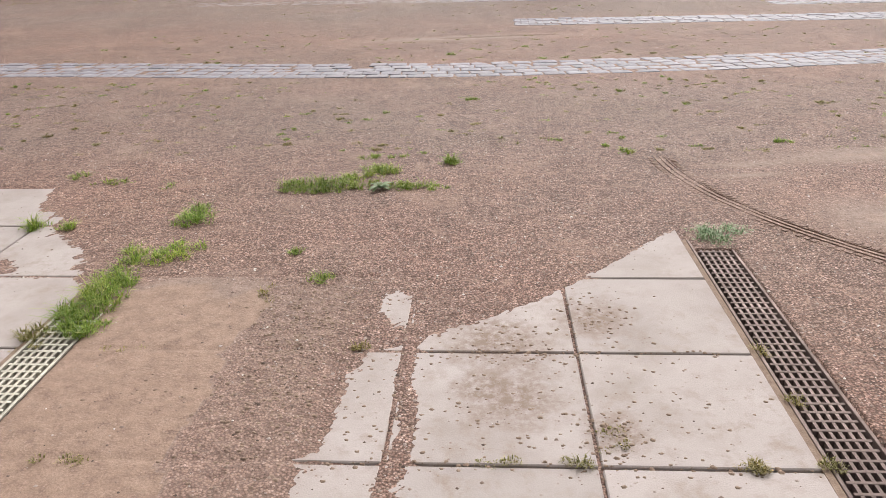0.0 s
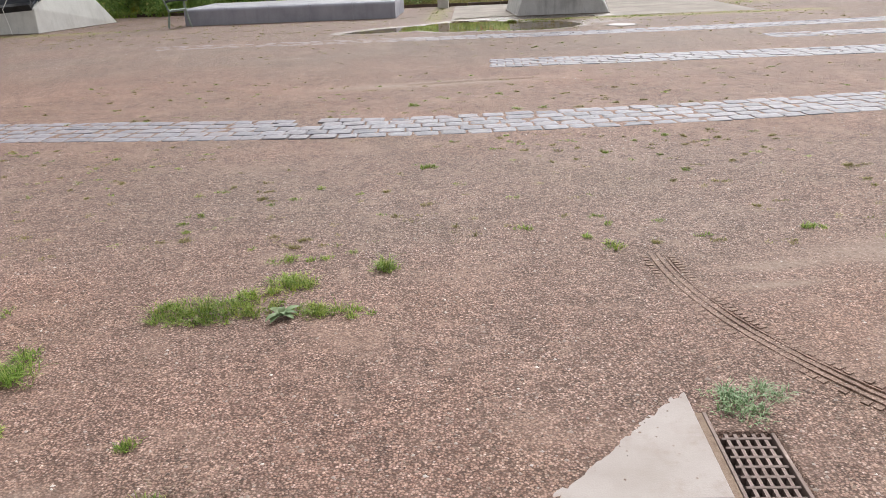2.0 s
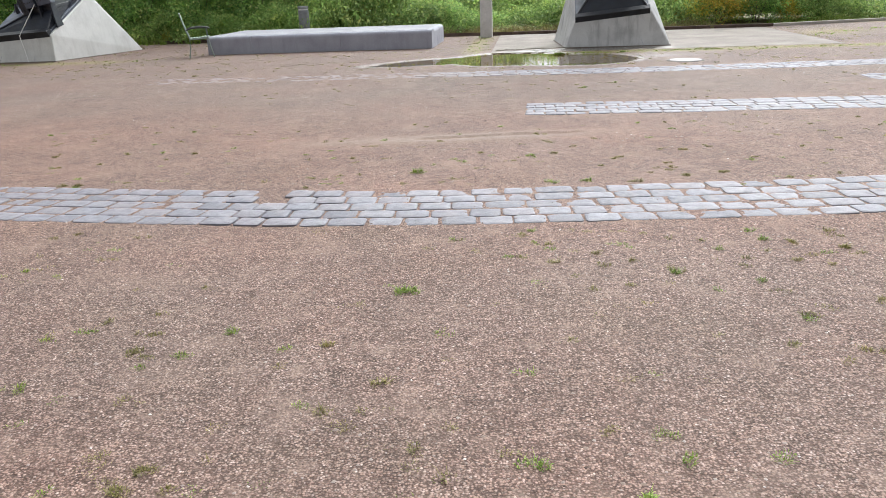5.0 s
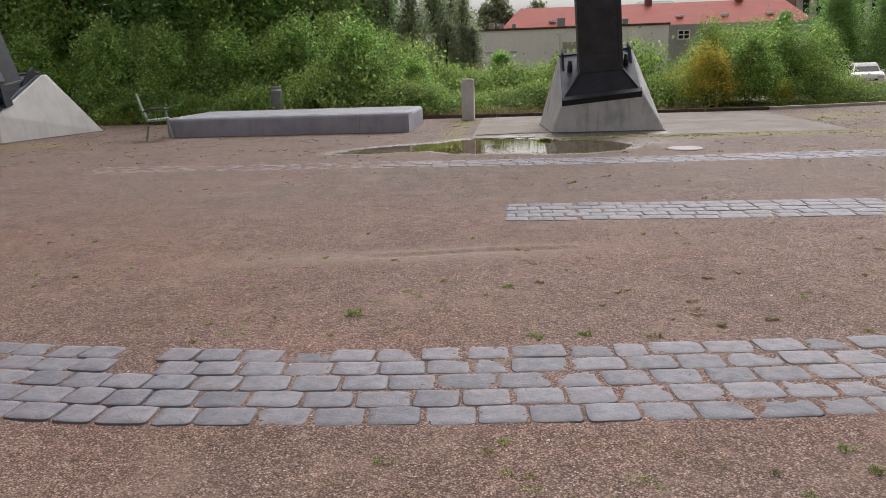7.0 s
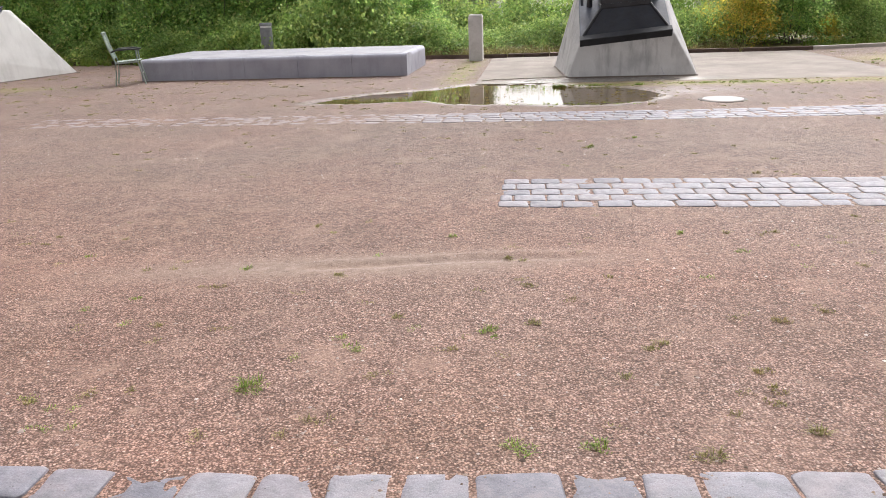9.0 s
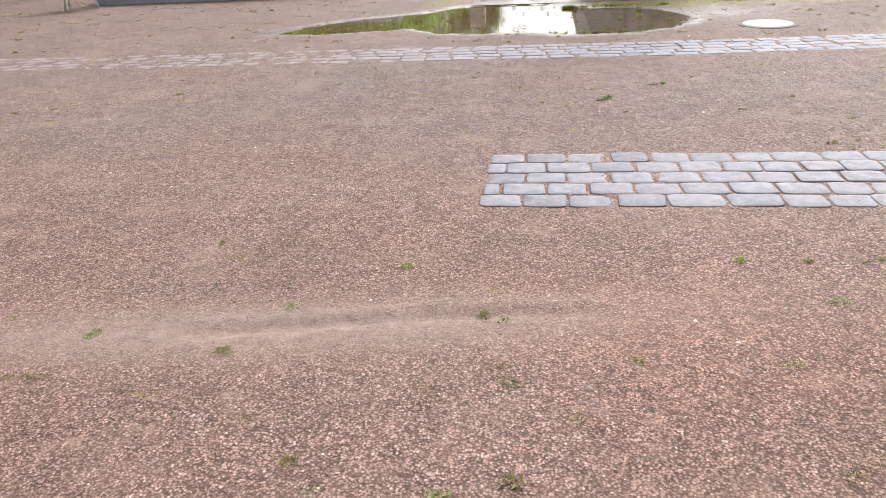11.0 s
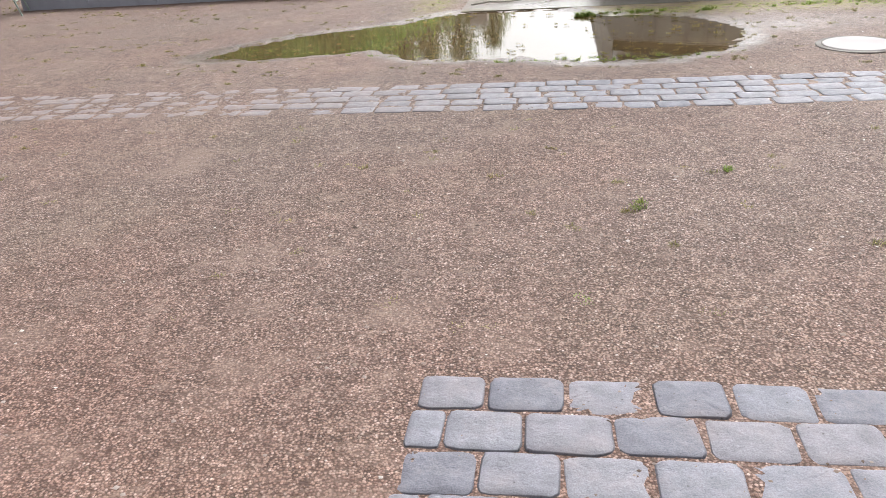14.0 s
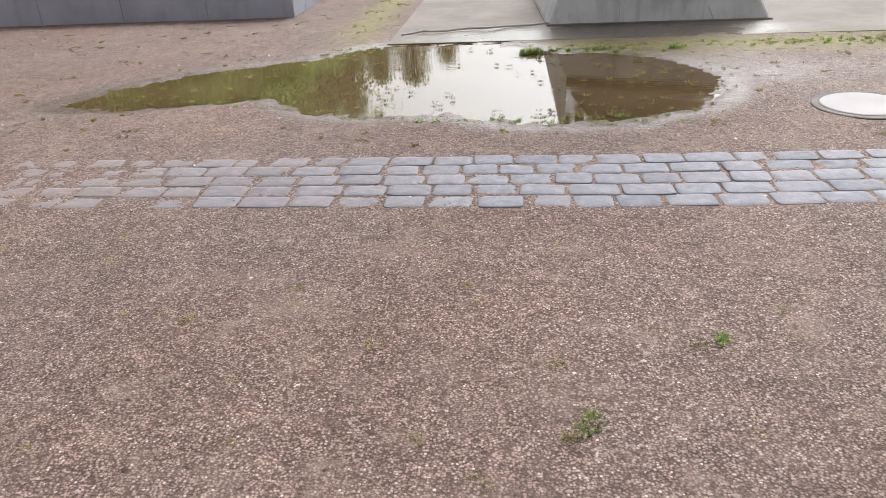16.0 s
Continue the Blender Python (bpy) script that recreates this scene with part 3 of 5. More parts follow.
# puddle
def build_puddle():
    bm = bmesh.new()
    n = 72
    ring = []
    c = Vector((0.3, 17.85, -0.0125))
    for k in range(n):
        a = 2 * math.pi * k / n
        r = 0.2
        while r < 4 and pool(np.array(c.x + r * math.cos(a)), np.array(c.y + r * math.sin(a))) > -0.16:
            r += 0.03
        ring.append(bm.verts.new((c.x + r * math.cos(a), c.y + r * math.sin(a), c.z)))
    bm.faces.new(ring)
    return tagged(part("water_puddle", bm, WATER), "shallow muddy rain puddle mirroring the pale sky", "puddle", kind="structure")


build_puddle()

# concrete pad
pad = boxed((PADBOX[0], PADBOX[2], -0.15), (PADBOX[1], PADBOX[3], 0.003), 0.002)
tagged(part("pavement_pad", pad, PAD), "worn flat concrete pad round the crane foot", "concrete pad", kind="structure")

# ---- crane feet ----
# each foot: base corners, then the seat's front and ridge corners (west, east)
FOOT_A = dict(base=((-1.10, 0), (1.10, 0), (1.42, 2.3), (-1.27, 2.3)), front=((-0.90, 0.12, 0.55), (0.70, 0.12, 0.70)), ridge=((-0.90, 1.28, 1.46), (0.62, 1.28, 1.58)), leg=(-0.11, 0.66, 1.08))
FOOT_B = dict(base=((-1.0, 0), (1.15, 0), (1.80, 3.1), (-1.1, 3.1)), front=((-0.6, 0.12, 0.52), (1.10, 0.12, 0.62)), ridge=((-0.5, 1.8, 1.40), (1.20, 1.8, 1.47)), leg=(0.62, 0.95, 1.08))


def build_pedestal(m, foot, mat_side, label):
    """A wedge of concrete: low front, sloping seat, high ridge, sloping back; on a thin footing."""
    ob = empty("concrete_pedestal", m, label, "pedestal", "crane pedestals")
    low = [(x, y, z) for x, y in foot["base"] for z in (-0.1, 0.0)]
    back = [(x, y + 0.17, z) for x, y, z in foot["ridge"]]
    part("body", hull(low + list(foot["front"]) + list(foot["ridge"]) + back, 0.015), mat_side, ob)
    part("footing", hull([(x * 1.015, 1.2 + (y - 1.2) * 1.015, z) for x, y in foot["base"] for z in (-0.12, 0.018)], 0.006), PAD, ob, "dirty concrete footing edge")
    for u in (-0.35, 0.5):
        (x0, y0, z0), (x1, y1, z1) = foot["front"]
        bx = (foot["base"][0][0] * (1 - u) + foot["base"][1][0] * (1 + u)) / 2
        tx = (x0 * (1 - u) + x1 * (1 + u)) / 2
        part("board_seam", hull([(bx + d, -0.004 + e, 0.02) for d in (-0.004, 0.004) for e in (0, 0.02)] + [(tx + d, 0.116 + e, z0 - 0.01) for d in (-0.004, 0.004) for e in (0, 0.02)]), BENCHF, ob)
    return ob


def seat_point(foot, u, v, h=0.0):
    """A point on the sloping seat: u across from -1 to 1, v up the slope from 0 to 1, h proud of it."""
    fl, fr = (Vector(p) for p in foot["front"])
    al, ar = (Vector(p) for p in foot["ridge"])
    a, b = (1 - u) / 2, (1 + u) / 2
    n = (fr - fl).cross(al - fl).normalized()
    return (fl * a + fr * b) * (1 - v) + (al * a + ar * b) * v + n * h


def build_leg(m, foot, lean, label):
    leg = empty("crane_leg", m, label, "crane leg", "crane legs")
    part("base_plate", hull([seat_point(foot, u, v, h) for u in (-0.98, 0.94) for v in (0.03, 1.0) for h in (0.003, 0.06)], 0.008), PLATE, leg, "weathered steel plate coloured blue-grey like mirrored sky")
    part("front_lip", hull([seat_point(foot, u, v, h) for u in (-0.99, 0.95) for v, h in ((-0.02, -0.04), (-0.02, 0.12), (0.06, 0.12), (0.06, 0.01))], 0.006), STEEL, leg)
    part("ridge_strip", hull([seat_point(foot, u, v, h) for u in (-1.0, 0.96) for v in (0.965, 1.02) for h in (0.055, 0.085)], 0.004), STEEL, leg)
    d = Vector(lean).normalized()
    ax = (Vector((1, 0, 0)) - d * d.x).normalized()
    ay = d.cross(ax)
    cm = Matrix.Translation(foot["leg"]) @ Matrix((ax, ay, d)).transposed().to_4x4()
    hw, hd = 0.41, 0.36
    low = [seat_point(foot, u, 0.05, h) for u in (-0.93, 0.89) for h in (0.06, 0.085)]
    upper = [cm @ Vector((sx * hw, sy * hd, z)) for sx in (-1, 1) for sy, z in ((-1, 0.10), (-1, -0.25), (0.6, 0.10), (0.6, -0.25))]
    part("skirt", hull(low + upper, 0.01), STEELG, leg, "weathered blue-black flared steel skirt")
    for u, sx in ((-0.92, -1), (0.88, 1)):
        a, b = seat_point(foot, u, 0.06, 0.10), cm @ Vector((sx * hw, -hd, 0.12))
        part("skirt_rib", tube(bmesh.new(), [a, a.lerp(b, 0.5), b], 0.022, 6), STEEL, leg)
    part("column", boxed((-hw, -hd, 0.0), (hw, hd, 7.2), 0.012, cm), STEEL, leg)
    for z in (0.10, 2.4, 4.7):
        part("cover_strap", boxed((-hw - 0.012, -hd - 0.012, z), (hw + 0.012, hd + 0.012, z + 0.07), 0.006, cm), STEEL, leg)
    for sx in (-1, 1):
        c = sx * (hw - 0.025)
        part("corner_angle", boxed((c - 0.04, -hd - 0.016, 0.18), (c + 0.04, -hd + 0.06, 7.1), 0.004, cm), STEEL, leg)
    first = None
    for row in range(2):
        for k in range(7):
            if first is None:
                bm = bmesh.new()
                bmesh.ops.create_icosphere(bm, subdivisions=1, radius=0.017)
                o = first = part("rivet", bm, STEELG, leg)
            else:
                o = new("rivet", first.data)
                o.parent = leg
            o.matrix_basis = cm @ Matrix.Translation((-0.27 + 0.09 * k, -hd - 0.004, 0.34 + 0.12 * row))
    for u in (-0.9, 0.86):
        part("cheek_plate", hull([seat_point(foot, u + a, v, h) for a in (-0.03, 0.03) for v, h in ((0.62, 0.05), (0.97, 0.05), (0.97, 0.24), (0.86, 0.24))], 0.006), STEELG, leg)
        p = seat_point(foot, u * 0.82, 0.62, 0.05)
        part("lug", tube(bmesh.new(), [p, p + Vector((0, -0.05, 0.12)), p + Vector((0, -0.06, 0.22))], [0.055, 0.05, 0.03], 10), STEEL, leg)
    return leg


def add_brackets(leg, foot, lean):
    """Channel flanges, riveted brackets, gussets and a loose cable on the leaning leg."""
    d = Vector(lean).normalized()
    ax = (Vector((1, 0, 0)) - d * d.x).normalized()
    cm = Matrix.Translation(foot["leg"]) @ Matrix((ax, d.cross(ax), d)).transposed().to_4x4()
    for x in (-0.20, 0.12, 0.44):
        part("flange", boxed((x - 0.025, -0.47, 0.42), (x + 0.025, -0.355, 6.8), 0.006, cm), STEELG, leg)
    for x0, x1 in ((-0.17, 0.09), (0.15, 0.52)):
        b = part("bracket", boxed((x0, -0.53, 0.24), (x1, -0.34, 0.46), 0.012, cm), PLATE, leg, "blue-grey riveted bracket")
        for k in range(4):
            bm = bmesh.new()
            bmesh.ops.create_icosphere(bm, subdivisions=1, radius=0.02, matrix=cm @ Matrix.Translation((x0 + (x1 - x0) * (k + 0.5) / 4, -0.535, 0.37)))
            part("rivet", bm, STEEL, b)
    for x in (-0.16, 0.14, 0.46):
        part("gusset", hull([cm @ Vector((x + e, y, z)) for e in (-0.02, 0.02) for y, z in ((-0.34, 0.3), (-0.5, 0.28), (-0.62, -0.32), (-0.34, -0.3))], 0.004), STEELG, leg)
    part("cable", tube(bmesh.new(), [cm @ Vector((0.10, -0.55, 0.3)), (0.35, 0.02, 0.62), (0.45, -0.04, 0.25), (0.50, -0.07, 0.01)], 0.010, 6), FRAMEW, leg, "thin white cable hanging down")


build_pedestal(pose(2.32, 20.0, 0.003), FOOT_A, PED, "grey concrete wedge pedestal with water stains on pad")
build_leg(pose(2.32, 20.0, 0.003), FOOT_A, (-0.063, -0.05, 1), "black riveted steel crane leg on a concrete pedestal")
build_pedestal(pose(-12.0, 20.5, 0.0), FOOT_B, PEDWHITE, "pale concrete wedge pedestal on gravel")
add_brackets(build_leg(pose(-12.0, 20.5, 0.0), FOOT_B, (-0.18, -0.14, 1), "black steel crane leg leaning over a pale pedestal"), FOOT_B, (-0.18, -0.14, 1))


# ---- seating platform ----
def build_platform():
    x0, x1, y0, y1, h = -7.27, -1.8, 21.12, 23.6, 0.42
    base = empty("seating_platform", pose(0, 0, 0), "long low grey concrete seating platform on gravel", "platform")
    arc = [(0.085 * (1 - math.cos(a)), h - 0.085 * (1 - math.sin(a))) for a in (radians(15 * k) for k in range(7))]   # rounded upper edge
    n = 5
    w = (x1 - x0) / n
    for k in range(n):
        a, b = x0 + k * w + 0.0025, x0 + (k + 1) * w - 0.0025
        part("front_block", hull([(x, y0 + d, z) for x in (a, b) for d, z in [(0, -0.05), (0.5, -0.05), (0.5, h)] + arc], 0.003), BENCHF, base)
    for k in range(2):
        a, b = y0 + 0.503 + k * 0.99, y0 + 0.5 + (k + 1) * 0.99
        part("end_block", hull([(x1 - d, y, z) for y in (a, b) for d, z in [(0, -0.05), (0.5, -0.05), (0.5, h)] + arc], 0.003), BENCHF, base)
    part("top_slab", boxed((x0 + 0.02, y0 + 0.12, 0.05), (x1 - 0.12, y1, h + 0.004), 0.003), BENCHC, base, "worn concrete top, toned darker than the faces")


build_platform()


# ---- chair ----
def build_chair(m):
    ch = empty("garden_chair", m, "grey-green metal armchair with slatted back on gravel", "chair")
    for sy in (-0.25, 0.25):
        part("front_leg", tube(bmesh.new(), [(0.29, sy, 0), (0.24, sy, 0.22), (0.20, sy, 0.42), (0.19, sy, 0.66)], 0.013), CHAIRM, ch)
        part("back_leg", tube(bmesh.new(), [(-0.26, sy, 0), (-0.22, sy, 0.22), (-0.21, sy, 0.44), (-0.30, sy, 0.72), (-0.36, sy, 0.98)], 0.014), CHAIRM, ch)
        part("armrest", tube(bmesh.new(), [(-0.27, sy, 0.62), (-0.15, sy, 0.665), (0.10, sy, 0.675), (0.26, sy, 0.65)], [0.014, 0.02, 0.02, 0.014]), CHAIRD, ch, "dark armrest")
        part("side_rail", tube(bmesh.new(), [(-0.22, sy, 0.41), (0.22, sy, 0.43)], 0.013), CHAIRM, ch)
    for k in range(7):
        x = -0.2 + k * 0.066
        part("seat_slat", boxed((x, -0.25, 0.425 + 0.03 * k / 7), (x + 0.05, 0.25, 0.44 + 0.03 * k / 7), 0.004), CHAIRM, ch)
    for k in range(9):
        y = -0.23 + k * 0.0575
        part("back_slat", tube(bmesh.new(), [(-0.225, y, 0.5), (-0.30, y, 0.73), (-0.36, y, 0.96)], 0.016, 6), CHAIRM, ch)
    part("back_rail", tube(bmesh.new(), [(-0.365, -0.26, 0.98), (-0.37, 0, 0.99), (-0.365, 0.26, 0.98)], 0.018), CHAIRM, ch)
    part("crossbar", tube(bmesh.new(), [(0.24, -0.25, 0.2), (0.24, 0.25, 0.2)], 0.01), CHAIRM, ch)
    return ch


build_chair(pose(-7.27, 20.70, 0, 0, 0, 24))


# ---- bollards ----
b = empty("stone_bollard", pose(-0.71, 24.4, 0), "pale square concrete bollard at the planting edge", "bollard")
part("post", boxed((-0.16, -0.16, -0.2), (0.16, 0.16, 0.99), 0.015), BOLW, b)
part("cap", hull([(sx * 0.16, sy * 0.16, 0.99) for sx in (-1, 1) for sy in (-1, 1)] + [(sx * 0.13, sy * 0.13, 1.03) for sx in (-1, 1) for sy in (-1, 1)], 0.004), BOLW, b)
b = empty("light_bollard", pose(-6.05, 25.3, 0), "dark grey round bollard light behind the platform", "bollard")
part("post", lathe(bmesh.new(), [(0.15, -0.2), (0.15, 0.82), (0.147, 0.85)], 24), BOLD, b, smooth=False)
part("lamp_ring", lathe(bmesh.new(), [(0.135, 0.85), (0.135, 0.89)], 24), FRAMEW, b, "pale ring below the cap")
part("cap", lathe(bmesh.new(), [(0.155, 0.89), (0.155, 0.95), (0.14, 0.965)], 24), BOLD, b)


# ---- manhole ----
mh = empty("manhole_cover", pose(3.15, 16.93, 0), "round pale concrete-filled manhole cover in a rusty ring", "manhole cover")
part("ring", lathe(bmesh.new(), [(0.315, -0.1), (0.315, 0.004), (0.307, 0.008), (0.270, 0.008), (0.266, 0.003)], 48), CASTIRON, mh, "rusty iron rim")
part("fill", lathe(bmesh.new(), [(0.264, -0.05), (0.264, 0.010), (0.256, 0.014)], 48), COVERW, mh, "pale concrete fill")


# ---- cable on the pad edge ----
def build_cable():
    bm = bmesh.new()
    pts = [(-0.26 + 0.1 * k, 19.63 + 0.02 * k + 0.03 * math.sin(k * 1.3) + (0.1 if k > 1 else 0), 0.026 + 0.004 * math.sin(k)) for k in range(16)]
    tube(bm, pts, 0.011, 6)
    ob = tagged(part("fallen_stick", bm, STICK), "thin pale bent stick lying on the concrete pad", "stick")
    return ob


build_cable()


# ---- edging and kerb at the planting ----
ed = empty("edging", pose(0, 0, 0), "low rusty steel edging along the planting", "edging", kind="structure")
for k in range(13):
    x = -26 + 2.0 * k
    y0 = 27.2 - 0.09 * (x + 26)
    part("edging_strip", hull([(x, y0, -0.1), (x + 1.99, y0 - 0.18, -0.1), (x, y0 + 0.02, -0.1), (x + 1.99, y0 - 0.16, -0.1),
                               (x, y0, 0.09), (x + 1.99, y0 - 0.18, 0.09), (x, y0 + 0.02, 0.09), (x + 1.99, y0 - 0.16, 0.09)]), RUSTEDGE, ed)
kb = empty("kerb", pose(0, 0, 0), "flat weathered concrete kerb at the planting", "kerb", kind="structure")
for k in range(24):
    x = 0.0 + k * 1.0
    y0 = 25.05 + (0.0 if x < 7 else 0.30 * (x - 7) * 0.9)
    y1 = 25.05 + (0.0 if x + 1 < 7 else 0.30 * (x + 1 - 7) * 0.9)
    part("kerb_stone", hull([(x, y0, -0.1), (x + 0.99, y1, -0.1), (x, y0 + 0.12, -0.1), (x + 0.99, y1 + 0.12, -0.1),
                             (x, y0, 0.08), (x + 0.99, y1, 0.08), (x, y0 + 0.12, 0.08), (x + 0.99, y1 + 0.12, 0.08)], 0.008), RUSTEDGE if x < 6.5 else KERBC, kb)


# ---- drains ----
def build_drain(x0, x1, y0, y1, mat, pitch, cols, label):
    d = empty("drain_grate", pose(0, 0, 0), label, "drain grate", "drain grates")
    w = x1 - x0
    z = SLABTOP + 0.002
    for a in (x0 - 0.010, x1 - 0.002):
        part("side_rail", boxed((a, y0, z - 0.05), (a + 0.012, y1, z + 0.001), 0.0015), mat, d)
    for k in range(1, cols):
        a = x0 + w * k / cols
        part("long_bar", boxed((a - 0.0055, y0, z - 0.025), (a + 0.0055, y1, z - 0.001), 0.0), mat, d)
    bar = boxed((x0 + 0.009, -0.0060, z - 0.022), (x1 - 0.009, 0.0060, z), 0.001)
    first = part("cross_bar", bar, mat, d)
    first.location.y = y0 + 0.01
    for k in range(1, int((y1 - y0) / pitch)):
        o = new("cross_bar", first.data)
        o.parent = d
        o.location.y = y0 + 0.01 + k * pitch
    part("edge_strip", boxed((x0 - 0.034, y0, z - 0.05), (x0 - 0.0105, y1, z - 0.003), 0.001), SOIL, d, "earth-filled seam along the grate")
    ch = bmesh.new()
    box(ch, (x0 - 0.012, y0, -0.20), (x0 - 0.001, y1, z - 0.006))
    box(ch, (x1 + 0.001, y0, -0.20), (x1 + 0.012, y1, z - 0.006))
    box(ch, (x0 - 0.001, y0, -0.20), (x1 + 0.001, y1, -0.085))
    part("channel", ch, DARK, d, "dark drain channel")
    return d


build_drain(DRAIN_R[0], DRAIN_R[1], 0.9, 3.42, IRON, 0.0455, 6, "rusty brown steel mesh drain grate beside pale slabs")
build_drain(DRAIN_L[0], DRAIN_L[1], 0.9, 2.75, GALV, 0.0455, 6, "pale galvanised mesh drain grate half overgrown by grass")

# ---- vegetation ----
RNG = np.random.default_rng(11)


def leaf_mesh(name, n, form, size, rng=RNG):
    """n pointed leaves set along arching shoots. form: width, height, lowest and highest start of the shoots on the stem (shares of
    the height), lift (how far a shoot climbs, as a share of the height) and droop of its tip."""
    width, height, z0, z1, lift, droop = form
    m = max(40, n // 42)
    t = rng.random(m)
    start = height * (z0 + (z1 - z0) * t)
    az = rng.random(m) * 6.283
    reach = width * 0.5 * (0.25 + 0.85 * rng.random(m) ** 0.7) * (1.0 - 0.6 * t ** 2.2)
    reach = reach * (0.75 + 0.25 * np.sin(3 * az + 1.0) + 0.15 * np.sin(7 * az))
    climb = height * lift * (0.25 + 0.75 * rng.random(m)) * (1.25 - 0.7 * reach / (width * 0.5))
    sag = droop * height * (0.3 + 0.9 * rng.random(m))
    root = 0.22 * width * (1 - t) * np.sqrt(rng.random(m))
    pick = rng.integers(0, m, n)
    u = 0.22 + 0.78 * rng.random(n) ** 0.8
    rad = root[pick] + reach[pick] * u
    swing = az[pick] + 0.25 * np.sin(5 * u + pick)
    out = np.stack([np.cos(swing), 0.85 * np.sin(swing), 0 * u], 1)
    p = out * rad[:, None]
    p[:, 2] = start[pick] + climb[pick] * (1 - (1 - u) ** 2) - sag[pick] * u ** 3
    p += rng.normal(size=(n, 3)) * (0.05 + 0.028 * width) * np.array([1, 1, 0.8])
    keep = p[:, 2] > 0.02
    p, out = p[keep], out[keep]
    n = len(p)
    nrm = out * 0.45 + rng.normal(size=(n, 3)) * 0.55 + np.array([0, 0, 0.75])
    nrm /= np.linalg.norm(nrm, axis=1)[:, None]
    tip = out * 0.8 + rng.normal(size=(n, 3)) * 0.8 + np.array([0, 0, -0.35 - 2 * droop])
    tip -= nrm * np.sum(tip * nrm, axis=1)[:, None]
    tip /= np.linalg.norm(tip, axis=1)[:, None]
    s = np.cross(nrm, tip)
    L = size * (0.5 + 0.9 * rng.random(n) ** 1.5)[:, None]
    W = L * (0.26 + 0.14 * rng.random(n))[:, None]
    v = np.stack([p - tip * L * 0.5, p + s * W + nrm * L * 0.06, p + tip * L * 0.5 - nrm * L * 0.12, p - s * W + nrm * L * 0.06], axis=1).reshape(-1, 3)
    return raw_mesh(name, v, np.arange(4 * n), 4)


def shrub(name, form, n, size, mat, label, category, group="", stems=6, trunk=0.0):
    ob = empty(name, Matrix(), label, category, group)
    mesh_object("crown", leaf_mesh("crown", n, form, size), mat, ob)
    r = random.Random(len(name) + n)
    width, height = form[0], form[1]
    if trunk:
        part("trunk", tube(bmesh.new(), [(0, 0, -0.1), (0.05, 0.02, height * 0.35), (-0.04, 0.05, height * 0.7), (0.02, 0, height * 0.95)], [trunk, trunk * 0.75, trunk * 0.5, trunk * 0.15], 8), BARK, ob)
    for k in range(stems):
        a = 6.283 * k / stems + r.uniform(-0.4, 0.4)
        z = height * (0.2 + 0.6 * k / stems) if trunk else -0.05
        b_ = Vector((0.1 * math.cos(a), 0.1 * math.sin(a), z)) if not trunk else Vector((0, 0, z))
        q = width * r.uniform(0.22, 0.38) * (1 - 0.5 * (z / height if trunk else 0))
        e = Vector((q * math.cos(a), 0.85 * q * math.sin(a), z + height * (0.15 if trunk else 0.62)))
        mid = b_.lerp(e, 0.5) + Vector((-0.05 * math.cos(a), -0.05 * math.sin(a), 0.08 * height))
        part("limb" if trunk else "stem", tube(bmesh.new(), [b_, mid, e], [0.014 + trunk * 0.3, 0.01 + trunk * 0.2, 0.004], 6), BARK, ob)
    return ob


def at(x, y, s=1.0, rz=0.0, sz=None):
    z = float(-0.8 * step(np.array(y), 28.0, 52.0))
    return Matrix.Translation((x, y, z)) @ Matrix.Rotation(rz, 4, "Z") @ Matrix.Diagonal((s, s, sz or s, 1))


# masters stand where they are first used; the rest are copies
MID = (3.3, 2.9, 0.0, 0.62, 0.42, 0.10)
MID_B = (3.6, 2.6, 0.0, 0.5, 0.58, 0.16)
TALL = (4.6, 7.0, 0.06, 0.9, 0.14, 0.05)
LOW = (2.9, 1.0, 0.0, 0.25, 0.85, 0.30)

rs = random.Random(5)
mid = shrub("shrub", MID, 14000, 0.085, LEAF_MID, "dense mid-green wild shrub at the square's edge", "shrub", "edge shrubs")
mid.matrix_world = at(-4.2, 27.6, 1.0)
for x, y, s in ((-14.6, 27.6, 0.95), (-12.4, 28.0, 1.0), (-10.2, 27.6, 0.9), (-8.3, 27.9, 1.0), (-6.3, 28.4, 1.05), (-16.8, 28.3, 1.1), (-2.6, 28.3, 0.68), (7.1, 27.2, 0.74),
                (8.3, 28.4, 0.88), (9.6, 29.0, 0.72), (6.6, 29.4, 0.86), (-19.5, 29.0, 1.2)):
    copy_thing(mid, at(x, y, s, rs.uniform(0, 6.3), s * rs.uniform(0.85, 1.1)))
midb = shrub("wild_shrub", MID_B, 14000, 0.08, LEAF_LIGHT, "loose light-green wild shrub with long shoots", "shrub", "edge shrubs")
midb.matrix_world = at(-3.9, 29.4, 0.95)
for x, y, s in ((-13.4, 29.0, 1.0), (-11.3, 28.9, 1.1), (-7.4, 28.9, 1.05), (-9.3, 29.6, 1.2), (-5.4, 29.9, 1.1), (-16.0, 29.8, 1.2), (6.3, 28.3, 0.86), (8.8, 27.6, 0.66), (7.7, 29.6, 1.0)):
    copy_thing(midb, at(x, y, s, rs.uniform(0, 6.3), s * rs.uniform(0.9, 1.15)))
light = shrub("bramble", LOW, 8000, 0.07, LEAF_LIGHT, "low light-green brambles and weeds in the planting", "bramble", "edge brambles", stems=3)
light.matrix_world = at(-3.3, 26.6, 1.1)
